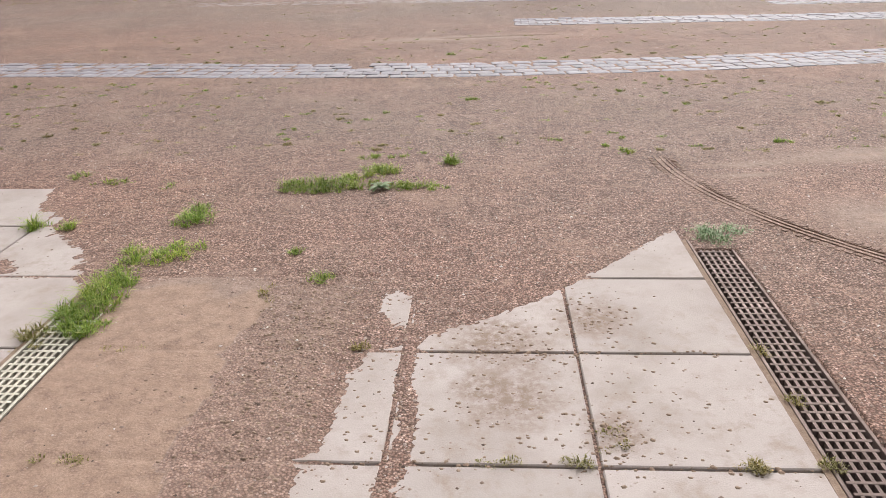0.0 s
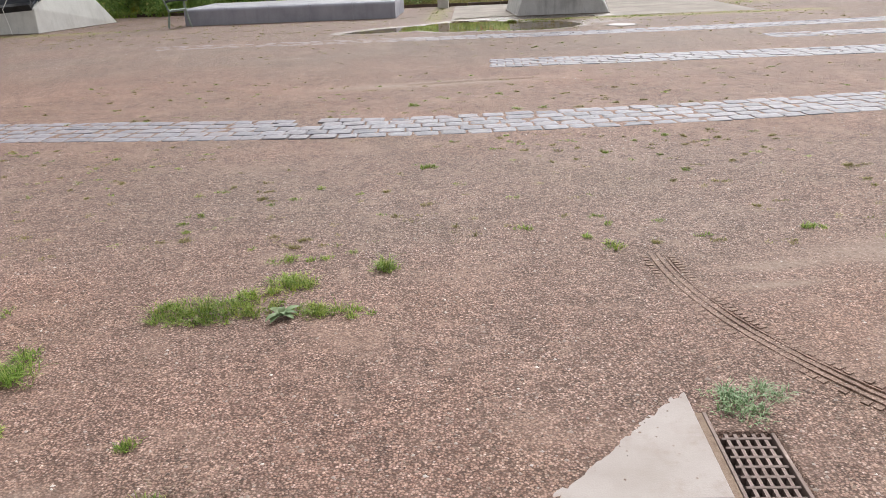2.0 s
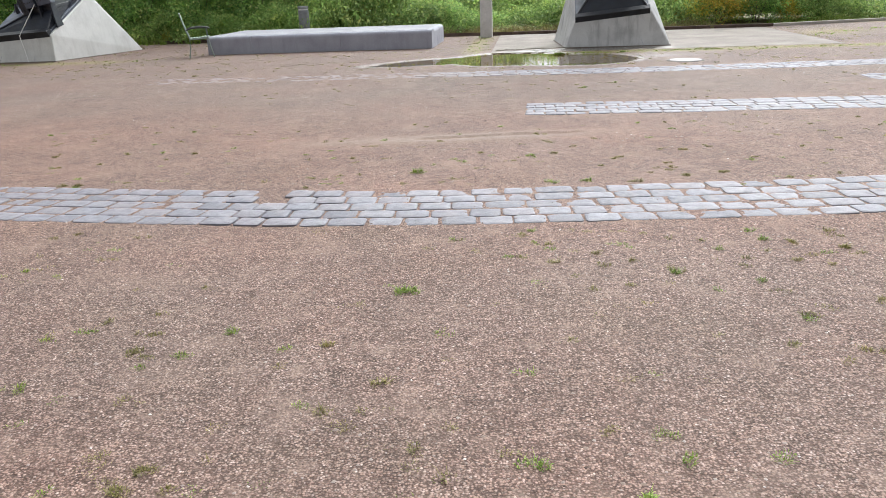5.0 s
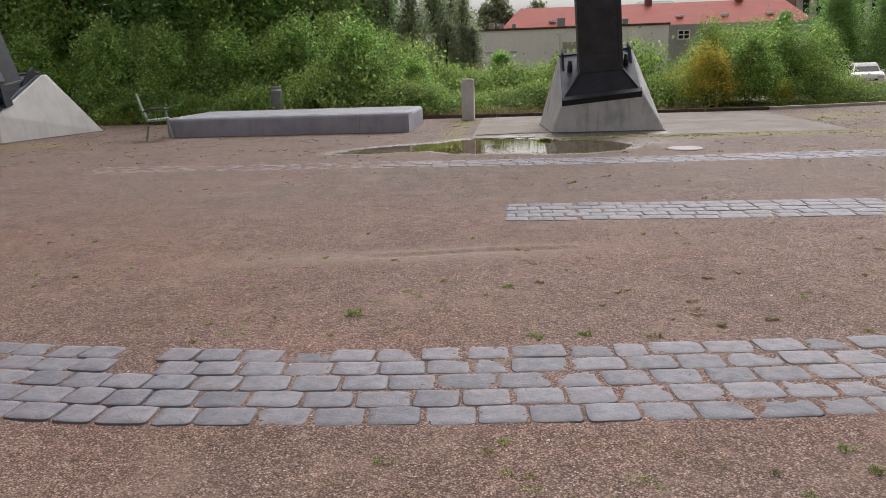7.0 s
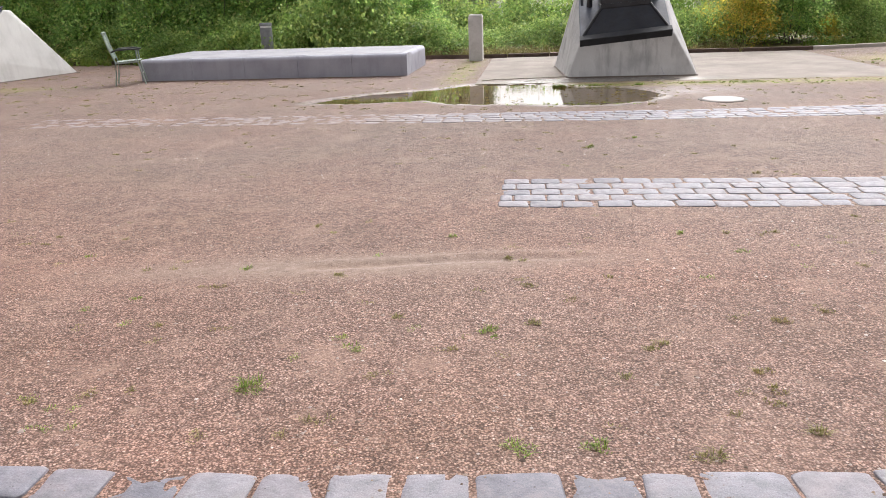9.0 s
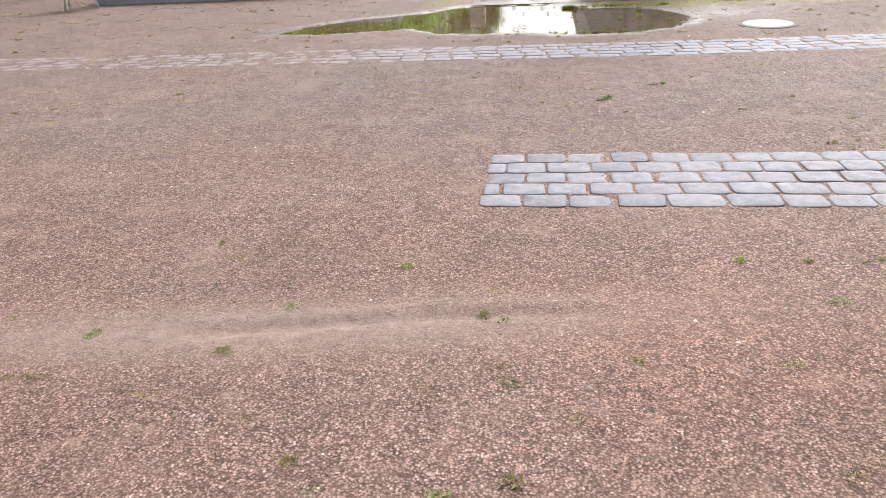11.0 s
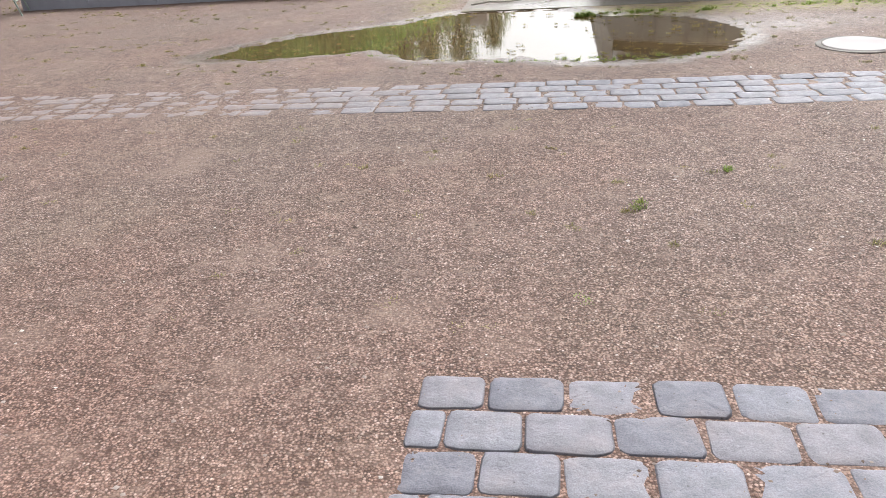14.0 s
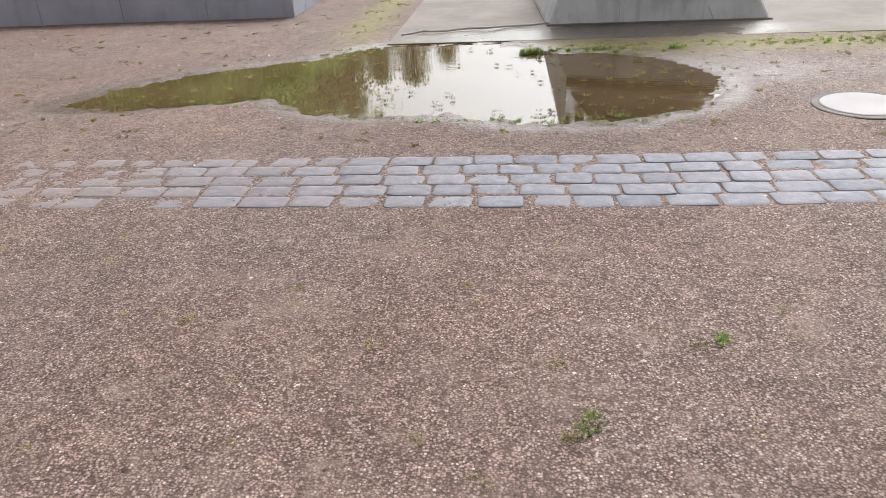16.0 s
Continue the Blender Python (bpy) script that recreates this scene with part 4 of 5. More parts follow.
for x, y, s, sz in ((-13.9, 27.2, 0.8, 0.7), (-11.0, 26.9, 0.9, 0.9), (-9.2, 26.6, 0.9, 0.8), (-7.2, 26.7, 1.0, 1.0), (-5.3, 26.6, 1.1, 1.3), (-4.4, 27.0, 1.3, 1.7), (-2.2, 26.7, 1.0, 0.9),
                    (-1.0, 27.3, 0.8, 0.55), (0.2, 27.8, 0.9, 0.6), (1.2, 27.4, 0.9, 0.8), (2.3, 27.2, 0.9, 0.9), (3.6, 27.2, 0.9, 0.8), (4.7, 26.9, 0.9, 0.9),
                    (0.6, 30.5, 1.3, 1.3), (2.6, 31, 1.4, 1.6), (-1.5, 31.0, 1.4, 1.3), (-3.5, 30.8, 1.5, 2.2), (9.6, 27.6, 0.8, 0.7), (10.9, 28.3, 0.9, 0.5), (12.5, 29.2, 0.9, 0.4), (4.2, 29.5, 1.2, 1.8)):
    copy_thing(light, at(x, y, s, rs.uniform(-0.5, 0.5), sz))
gold = shrub("yellowing_shrub", MID, 11000, 0.085, LEAF_GOLD, "shrub turning yellow and gold beside the pad", "shrub", "edge shrubs")
gold.matrix_world = at(5.85, 26.7, 0.70, 0.6, 0.62)
copy_thing(gold, at(5.0, 27.4, 0.5, 2.6, 0.6))
copy_thing(gold, at(7.9, 26.9, 0.40, 2.0))
copy_thing(gold, at(-10.9, 26.5, 0.22, 1.0))
copy_thing(gold, at(-7.6, 26.4, 0.2, 1.0))
tall = shrub("tree", TALL, 30000, 0.12, LEAF_MID, "tall dense green tree behind the shrubs", "tree", "edge trees", trunk=0.14)
tall.matrix_world = at(-8.8, 31.0, 1.15)
for x, y, s in ((-15.2, 31.0, 1.1), (-18.5, 32.5, 1.3), (-22.5, 33.5, 1.4), (-6.9, 33.0, 0.95)):
    copy_thing(tall, at(x, y, s, rs.uniform(0, 6.3)))
dark = shrub("dark_tree", TALL, 26000, 0.135, LEAF_DARK, "tall dark green tree behind the shrubs", "tree", "edge trees", trunk=0.16)
dark.matrix_world = at(-12.0, 32.5, 1.25)
for x, y, s in ((-7.4, 35.0, 1.35), (-17.0, 36.0, 1.6), (-11.0, 38.0, 1.7), (-24.0, 38.0, 1.8), (24.0, 64.0, 0.80), (27.0, 62.0, 0.95), (21.4, 68.0, 0.6), (30.0, 63.0, 1.2), (25.5, 68.0, 1.0)):
    copy_thing(dark, at(x, y, s, rs.uniform(0, 6.3)))
BIRCH = (2.6, 5.0, 0.08, 0.92, 0.05, 0.16)
birch = shrub("birch_tree", BIRCH, 11000, 0.085, LEAF_BIRCH, "grey-green birch with thin drooping foliage", "tree", trunk=0.10)
birch.matrix_world = at(-2.75, 36.5, 1.05)
copy_thing(birch, at(-1.65, 36.8, 0.88, 2.0))
for x, y, s, sz in ((-3.7, 36.0, 0.9, 0.72), (-4.7, 36.4, 1.0, 0.78), (-2.2, 35.6, 0.8, 0.66), (-1.2, 36.2, 0.7, 0.62), (-5.5, 35.5, 1.1, 1.15), (-4.4, 34.6, 1.0, 1.1), (-6.4, 34.0, 1.2, 1.3), (-3.4, 34.2, 0.9, 0.85)):
    copy_thing(birch, at(x, y, s, rs.uniform(0, 6.3), sz))
ROUND = (2.3, 2.7, 0.2, 0.85, 0.14, 0.04)
rnd = shrub("small_tree", ROUND, 7000, 0.12, LEAF_DARK, "small round dark green tree before the white hall", "tree", trunk=0.09)
rnd.matrix_world = at(-0.3, 45.0, 1.0)
far = shrub("far_tree", (8.5, 9.0, 0.3, 0.92, 0.1, 0.03), 8000, 0.36, LEAF_BIRCH, "distant leafy tree above the roofs", "tree", "far trees", trunk=0.3)
far.matrix_world = at(-2.0, 100, 1.1)
copy_thing(far, at(3.5, 118, 1.05, 1.0))
copy_thing(far, at(-9.5, 110, 1.2, 2.0))


# ---- grass and weeds ----
def blades(name, spots, mat, rng=RNG):
    """Bent blades round spots (x, y, radius x, radius y, count, height)."""
    V, F = [], []
    for x, y, rx, ry, n, h in spots:
        n = int(n * 1.9)
        m = max(4, n // 26)
        a = rng.random(m) * 6.283
        r = rng.random(m) ** 0.62 * 1.12
        cx, cy, size = x + rx * r * np.cos(a), y + ry * r * np.sin(a), (1.15 - 0.55 * r) * (0.35 + 1.0 * rng.random(m))
        pick = rng.integers(0, m, n)
        lean = rng.random(n) * 6.283
        off = 0.020 * np.sqrt(rng.random(n))
        px, py = cx[pick] + off * np.cos(lean), cy[pick] + off * np.sin(lean)
        lean = lean + rng.normal(size=n) * 0.8
        k = (0.25 + 0.75 * rng.random(n)) * size[pick] * h
        out = k * (0.4 + 1.5 * rng.random(n) ** 1.5)
        w = 0.0006 + 0.0009 * rng.random(n) + 0.007 * h
        herb = rng.random(n) < 0.22          # short broad herb leaves among the blades
        k, out, w = np.where(herb, k * 0.55, k), np.where(herb, k * 0.7, out), np.where(herb, w * 2.6, w)
        dx, dy = np.cos(lean), np.sin(lean)
        z0 = np.full(n, -0.003) - 0.007 * (h > 0.045)
        base = np.stack([px, py, z0], 1)
        side = np.stack([-dy * w, dx * w, 0 * w], 1)
        midp = base + np.stack([dx * out * 0.35, dy * out * 0.35, k * 0.75], 1)
        tip = base + np.stack([dx * out, dy * out, k * 0.85], 1)
        V.append(np.stack([base - side, base + side, midp + side * 0.8, midp - side * 0.8, midp - side * 0.8, midp + side * 0.8, tip + side * 0.15, tip - side * 0.15], 1).reshape(-1, 3))
    V = np.concatenate(V)
    return raw_mesh(name, V, np.arange(len(V)), 4)


def tufts(name, spots, mat, label):
    return tagged(mesh_object(name, blades(name, spots, mat), mat), label, "grass", kind="stuff")


tufts("grass_clump", [(-1.60, 2.52, 0.10, 0.10, 260, 0.07), (-1.64, 2.72, 0.10, 0.16, 620, 0.09), (-1.66, 2.95, 0.10, 0.12, 380, 0.08)], GRASS, "long green grass growing over the drain")
tufts("grass_clump", [(-1.58, 3.2, 0.15, 0.09, 430, 0.07), (-1.47, 3.32, 0.08, 0.06, 160, 0.06), (-1.72, 3.28, 0.06, 0.05, 90, 0.05)], GRASS, "patch of green grass in the gravel")
tufts("grass_clump", [(-1.56, 3.68, 0.11, 0.09, 380, 0.075), (-1.58, 3.85, 0.06, 0.05, 120, 0.06)], GRASS, "bushy grass clump in the gravel")
tufts("grass_clump", [(-1.0, 4.22, 0.20, 0.11, 900, 0.075), (-0.84, 4.34, 0.08, 0.07, 200, 0.06), (-1.12, 4.17, 0.1, 0.06, 260, 0.06)], GRASS, "wide dense grass patch in the gravel")
tufts("grass_clump", [(-0.69, 4.53, 0.11, 0.08, 360, 0.055), (-0.58, 4.49, 0.07, 0.05, 150, 0.05), (-0.72, 4.42, 0.10, 0.05, 160, 0.05)], GRASS, "grass patch beside a broad-leaved weed")
tufts("grass_clump", [(-0.50, 4.19, 0.10, 0.06, 260, 0.055), (-0.36, 4.20, 0.12, 0.05, 190, 0.045), (-0.74, 4.20, 0.08, 0.06, 160, 0.05), (-0.62, 4.28, 0.1, 0.05, 130, 0.04)], GRASS, "yellowish straggling grass")
tufts("grass_clump", [(-0.75, 4.80, 0.09, 0.05, 170, 0.05), (-0.6, 4.82, 0.07, 0.03, 90, 0.04)], GRASS, "small grass patch in the gravel")
tufts("grass_tuft", [(-0.235, 4.68, 0.055, 0.05, 190, 0.085)], GRASS, "single fresh green grass tuft in the gravel")
tufts("grass_tuft", [(1.05, 3.47, 0.07, 0.09, 260, 0.06), (1.18, 3.52, 0.09, 0.05, 170, 0.055), (1.10, 3.40, 0.05, 0.06, 90, 0.05)], BROAD, "dark weeds at the end of the drain")
tufts("grass_tuft", [(-0.735, 2.96, 0.05, 0.035, 130, 0.045)], GRASS, "small grass tuft in the sandy gravel")
tufts("grass_tuft", [(-0.91, 3.25, 0.04, 0.03, 80, 0.04)], GRASS, "small grass tuft in the sandy gravel")
tufts("grass_tuft", [(-2.38, 3.59, 0.06, 0.06, 150, 0.07), (-2.18, 3.58, 0.06, 0.04, 130, 0.05)], GRASS, "weeds in a slab joint")
tufts("grass_tuft", [(-2.56, 4.43, 0.06, 0.06, 110, 0.06), (-2.3, 4.3, 0.12, 0.05, 130, 0.04), (-1.93, 4.24, 0.06, 0.05, 80, 0.05)], GRASS, "scattered grass tufts in the gravel")
tufts("weed_tuft", [(-0.92, 2.84, 0.05, 0.10, 80, 0.03), (-1.74, 2.46, 0.06, 0.09, 170, 0.05), (0.965, 2.12, 0.02, 0.05, 70, 0.02), (0.95, 1.80, 0.02, 0.05, 80, 0.02), (0.74, 1.785, 0.05, 0.02, 150, 0.022),
                    (0.25, 1.785, 0.045, 0.02, 120, 0.022), (0.03, 1.782, 0.06, 0.015, 80, 0.016), (-0.47, 2.40, 0.05, 0.02, 90, 0.018), (-1.27, 1.76, 0.1, 0.012, 80, 0.016),
                    (0.96, 2.4, 0.025, 0.05, 60, 0.02), (0.36, 1.9, 0.05, 0.07, 140, 0.012), (-1.35, 2.38, 0.1, 0.015, 60, 0.016)], DRYGRASS, "olive dry weeds in the slab joints")

# thin weeds over the square
def scatter_weeds():
    r = np.random.default_rng(3)
    spots, dry = [], []
    for k in range(3000):
        x, y = r.uniform(-5, 7), r.uniform(4.9, 11.0)
        if 7.5 < y < 8.5 or pool(np.array(x), np.array(y)) > -0.2:
            continue
        dens = 0.5 + 0.5 * float(wobble(np.array(x), np.array(y), 0.7, 6.0))
        if r.random() > dens * (0.85 if y < 7.5 else 0.4):
            continue
        (spots if r.random() < 0.3 else dry).append((x, y, r.uniform(0.015, 0.06), r.uniform(0.015, 0.035), int(r.uniform(18, 75)), r.uniform(0.013, 0.027)))
    for k in range(190):
        x, y = r.uniform(-4, 6), r.uniform(11, 16.5)
        if 11.4 < y < 12.5 or 15.2 < y < 16.2:
            continue
        dry.append((x, y, r.uniform(0.02, 0.05), r.uniform(0.015, 0.03), int(r.uniform(12, 50)), r.uniform(0.015, 0.03)))
    for k in range(1500):
        x, y = r.uniform(-12, 8), r.uniform(16.4, 25.0)
        p = float(pool(np.array(x), np.array(y)))
        if PADBOX[0] < x < PADBOX[1] and y > PADBOX[2] or p > -0.04 or (-7.3 < x < -1.8 and 21 < y < 23.7):
            continue
        dry.append((x, y, r.uniform(0.03, 0.12), r.uniform(0.02, 0.05), int(r.uniform(15, 60)), r.uniform(0.015, 0.035)))
    for k in range(800):      # weeds and debris standing in the puddle
        x, y = r.uniform(-2.6, 3.2), r.uniform(16.5, 19.2)
        p = float(pool(np.array(x), np.array(y)))
        if p < -0.05 or r.random() > 0.25 + 0.75 * max(0.0, 1 - 2.6 * p):
            continue
        dry.append((x, y, r.uniform(0.01, 0.05), r.uniform(0.008, 0.02), int(r.uniform(6, 24)), r.uniform(0.018, 0.036)))
    return spots, dry


_green, _dry = scatter_weeds()
_green += [(0.476, 5.2, 0.05, 0.035, 60, 0.03), (0.8, 5.05, 0.03, 0.03, 50, 0.03), (0.92, 4.9, 0.045, 0.06, 120, 0.045), (1.99, 5.12, 0.06, 0.04, 110, 0.04), (-0.137, 6.56, 0.06, 0.05, 120, 0.035),
           (-0.43, 8.98, 0.06, 0.08, 130, 0.04), (-0.106, 9.31, 0.05, 0.03, 70, 0.03), (0.47, 9.49, 0.04, 0.06, 70, 0.03), (0.62, 8.62, 0.04, 0.06, 90, 0.035), (0.87, 8.63, 0.035, 0.05, 80, 0.035),
           (0.936, 12.885, 0.04, 0.03, 70, 0.025), (1.2, 13.75, 0.03, 0.05, 90, 0.035), (1.66, 14.2, 0.03, 0.03, 60, 0.03)]
tufts("small_weeds", _green, GRASS, "tiny green weeds dotted over the gravel")
tufts("dry_weeds", _dry, DRYGRASS, "tiny dry olive weeds dotted over the gravel")
tufts("puddle_grass", [(1.15 + 0.35 * k, 18.88 + 0.08 * math.sin(k * 2.1), 0.24, 0.2, 160, 0.03) for k in range(18)] + [(1.05, 18.78, 0.10, 0.06, 520, 0.075), (1.6, 18.84, 0.36, 0.06, 620, 0.055), (2.3, 18.8, 0.10, 0.06, 280, 0.065), (3.4, 18.95, 0.9, 0.10, 700, 0.035)]
      + [(0.3 + 0.13 * k, 16.72 + 0.06 * math.sin(k * 3.3), 0.06, 0.03, 45, 0.035) for k in range(14)] + [(-2.2 + 0.22 * k, 17.55 - 0.07 * k + 0.03 * math.sin(k), 0.06, 0.02, 25, 0.025) for k in range(9)],
      GRASS, "grass fringe along the puddle and pad edge")
tufts("meadow_grass", [(-3.0 + 0.33 * (k % 26), 25.5 + 0.45 * (k // 26) + 0.2 * math.sin(k * 1.7), 0.3, 0.3, 130, 0.30) for k in range(130)], DRYGRASS, "long pale seeding grass before the shrubs")
tufts("tall_weeds", [(-14.5 + 0.27 * (k % 47), 25.75 + 0.5 * (k // 47) + 0.2 * math.sin(k * 1.3), 0.26, 0.22, 70, 0.34 + 0.16 * math.sin(k * 2.9)) for k in range(94)], GRASS, "tall light-green weeds at the foot of the shrubs")
tufts("patchy_grass", [(6.9 + 0.28 * k, 21.6 + 0.25 * k + 0.3 * math.sin(k * 2.3), 0.25, 0.2, 90, 0.06) for k in range(9)] + [(-0.75 + 0.12 * math.sin(k * 2.7), 19.6 + 0.42 * k, 0.2, 0.15, 70, 0.05) for k in range(13)] + [(-12.5 + 0.4 * k, 19.9 + 0.25 * math.sin(k * 1.9), 0.25, 0.12, 80, 0.05) for k in range(12)], GRASS, "thin grass patches at the gravel edges")
tufts("verge_grass", [(7.5 + 0.4 * (k % 18), 25.9 + 0.25 * (k % 18) * 0.45 + 0.35 * (k // 18), 0.35, 0.2, 120, 0.22) for k in range(72)], GRASS, "rough green verge grass behind the kerb")


def broad_weed(m):
    ob = empty("broadleaf_weed", m, "grey-green broad-leaved weed rosette in the gravel", "weed")
    for k in range(11):
        a = k * 0.571 + 0.25 * math.sin(k * 2.2)
        L = 0.066 + 0.034 * math.sin(k * 1.9)
        bm = bmesh.new()
        rows = []
        for i in range(6):
            u = i / 5
            w = 0.016 * math.sin(math.pi * min(0.97, 0.12 + 0.85 * u)) ** 0.8
            z = 0.003 + 0.006 * (k % 2) + 0.016 * math.sin(u * 2.9)
            rows.append([bm.verts.new((L * u, s * w, z + abs(s) * 0.004 + 0.008 * u * (k % 3 == 0))) for s in (-1, 0, 1)])
        for p, q in zip(rows, rows[1:]):
            for j in (0, 1):
                bm.faces.new((p[j], p[j + 1], q[j + 1], q[j]))
        bmesh.ops.rotate(bm, verts=bm.verts, matrix=Matrix.Rotation(a, 3, "Z"))
        part("leaf", bm, BROAD, ob, smooth=True)
    return ob


broad_weed(pose(-0.63, 4.17, 0))

# ---- buildings beyond the planting ----
def window(parent, x, y, z, w, h):
    wn_ = part("window", boxed((x, y - 0.02, z), (x + w, y + 0.1, z + h)), GLASS, parent, "dark glazed window")
    t = 0.09
    bm = bmesh.new()
    for lo, hi in (((x - t, z - t), (x + w + t, z)), ((x - t, z + h), (x + w + t, z + h + t)), ((x - t, z), (x, z + h)), ((x + w, z), (x + w + t, z + h)),
                   ((x + w / 2 - t / 2, z), (x + w / 2 + t / 2, z + h)), ((x, z + h / 2 - t / 2), (x + w, z + h / 2 + t / 2))):
        box(bm, (lo[0], y - 0.08, lo[1]), (hi[0], y - 0.015, hi[1]))
    part("frame", bm, FRAMEW, wn_)


def build_hall():
    h = empty("white_hall", pose(0, 0, 0), "long low white-rendered flat-roofed hall", "building")
    part("wall", boxed((-12.1, 70, -1.0), (13.0, 82, 4.0)), WALLW, h)
    part("parapet", boxed((-12.2, 69.9, 4.0), (13.1, 82, 4.16)), RUSTEDGE, h, "dark parapet edge")
    part("downpipe", tube(bmesh.new(), [(4.2, 69.9, 0), (4.2, 69.9, 3.6)], 0.09), FRAMEW, h)
    part("door", boxed((4.4, 69.94, 0), (5.6, 70.02, 2.9)), WALLG, h)
    part("wall_rail", boxed((-2.0, 69.9, 2.2), (0.6, 69.98, 2.3)), WALLG, h)
    for x, s in ((-1.8, 0.5), (-0.9, 0.4), (0.2, 0.35), (4.0, 0.7), (6.5, 0.4), (9.5, 0.45)):
        part("roof_vent", boxed((x, 71.5, 4.1), (x + s, 72.2, 4.25 + s), 0.05), WALLG, h)
    side = empty("grey_wing", pose(0, 0, 0), "grey rendered wing with small white windows", "building")
    part("wall", boxed((13.2, 72, -1.0), (28, 84, 4.05)), WALLG, side)
    for x in (14.2, 15.9, 18.6):
        window(side, x, 72, 2.9, 0.85, 0.62)
    old = empty("red_roofed_house", pose(0, 0, 0), "long old house with a red tiled roof", "building")
    part("wall", boxed((-0.5, 86, -1.0), (29.5, 98, 4.6)), WALLG, old)
    part("roof", hull([(-1.2, 85.2, 4.55), (30.0, 85.2, 4.55), (-1.2, 99, 4.55), (30.0, 99, 4.55), (1.0, 92, 7.15), (29.0, 92, 7.15)]), ROOFT, old, "red tiled hipped roof")
    for x in (4.0, 7.5, 17.0, 21.5, 26.0):
        part("roof_window", boxed((x, 87.0, 5.35), (x + 0.7, 88.6, 5.62), 0.03), FRAMEW, old)
    for x in (9.0, 14.5, 24.0):
        part("chimney", boxed((x, 91.3, 6.6), (x + 0.7, 92.1, 7.7), 0.03), BRICKD, old)
    tb = empty("brick_block", pose(0, 0, 0), "tall red-brown brick block with vertical piers", "building")
    part("wall", boxed((36.5, 110, -1.0), (52, 124, 14)), BRICKD, tb)
    for k in range(9):
        x = 36.6 + k * 1.7
        part("pier", boxed((x, 109.6, 0), (x + 0.75, 110.02, 14.2), 0.03), WALLG, tb)
        w_ = part("window", boxed((x + 0.85, 109.94, 5.6), (x + 1.6, 110.03, 12.5)), GLASS, tb)
    cp = empty("green_roofed_hall", pose(0, 0, 0), "distant hall with a green copper roof", "building")
    part("wall", boxed((17.5, 122, -1), (25, 130, 8.3)), WALLG, cp)
    part("roof", hull([(17.2, 121.6, 8.3), (25.3, 121.6, 8.3), (17.2, 130, 8.3), (25.3, 130, 8.3), (18.8, 124, 9.6), (23.5, 124, 9.6), (18.8, 128, 9.6), (23.5, 128, 9.6)]), COPPER, cp)
    shed = empty("grey_shed", pose(0, 0, 0), "low dark grey shed behind the birch", "building")
    part("wall", boxed((-8.5, 56, -1), (-2.2, 60, 2.2)), WALLG, shed)
    part("roof", boxed((-8.8, 55.7, 2.2), (-2.0, 60.3, 2.4)), CASTIRON, shed)


build_hall()


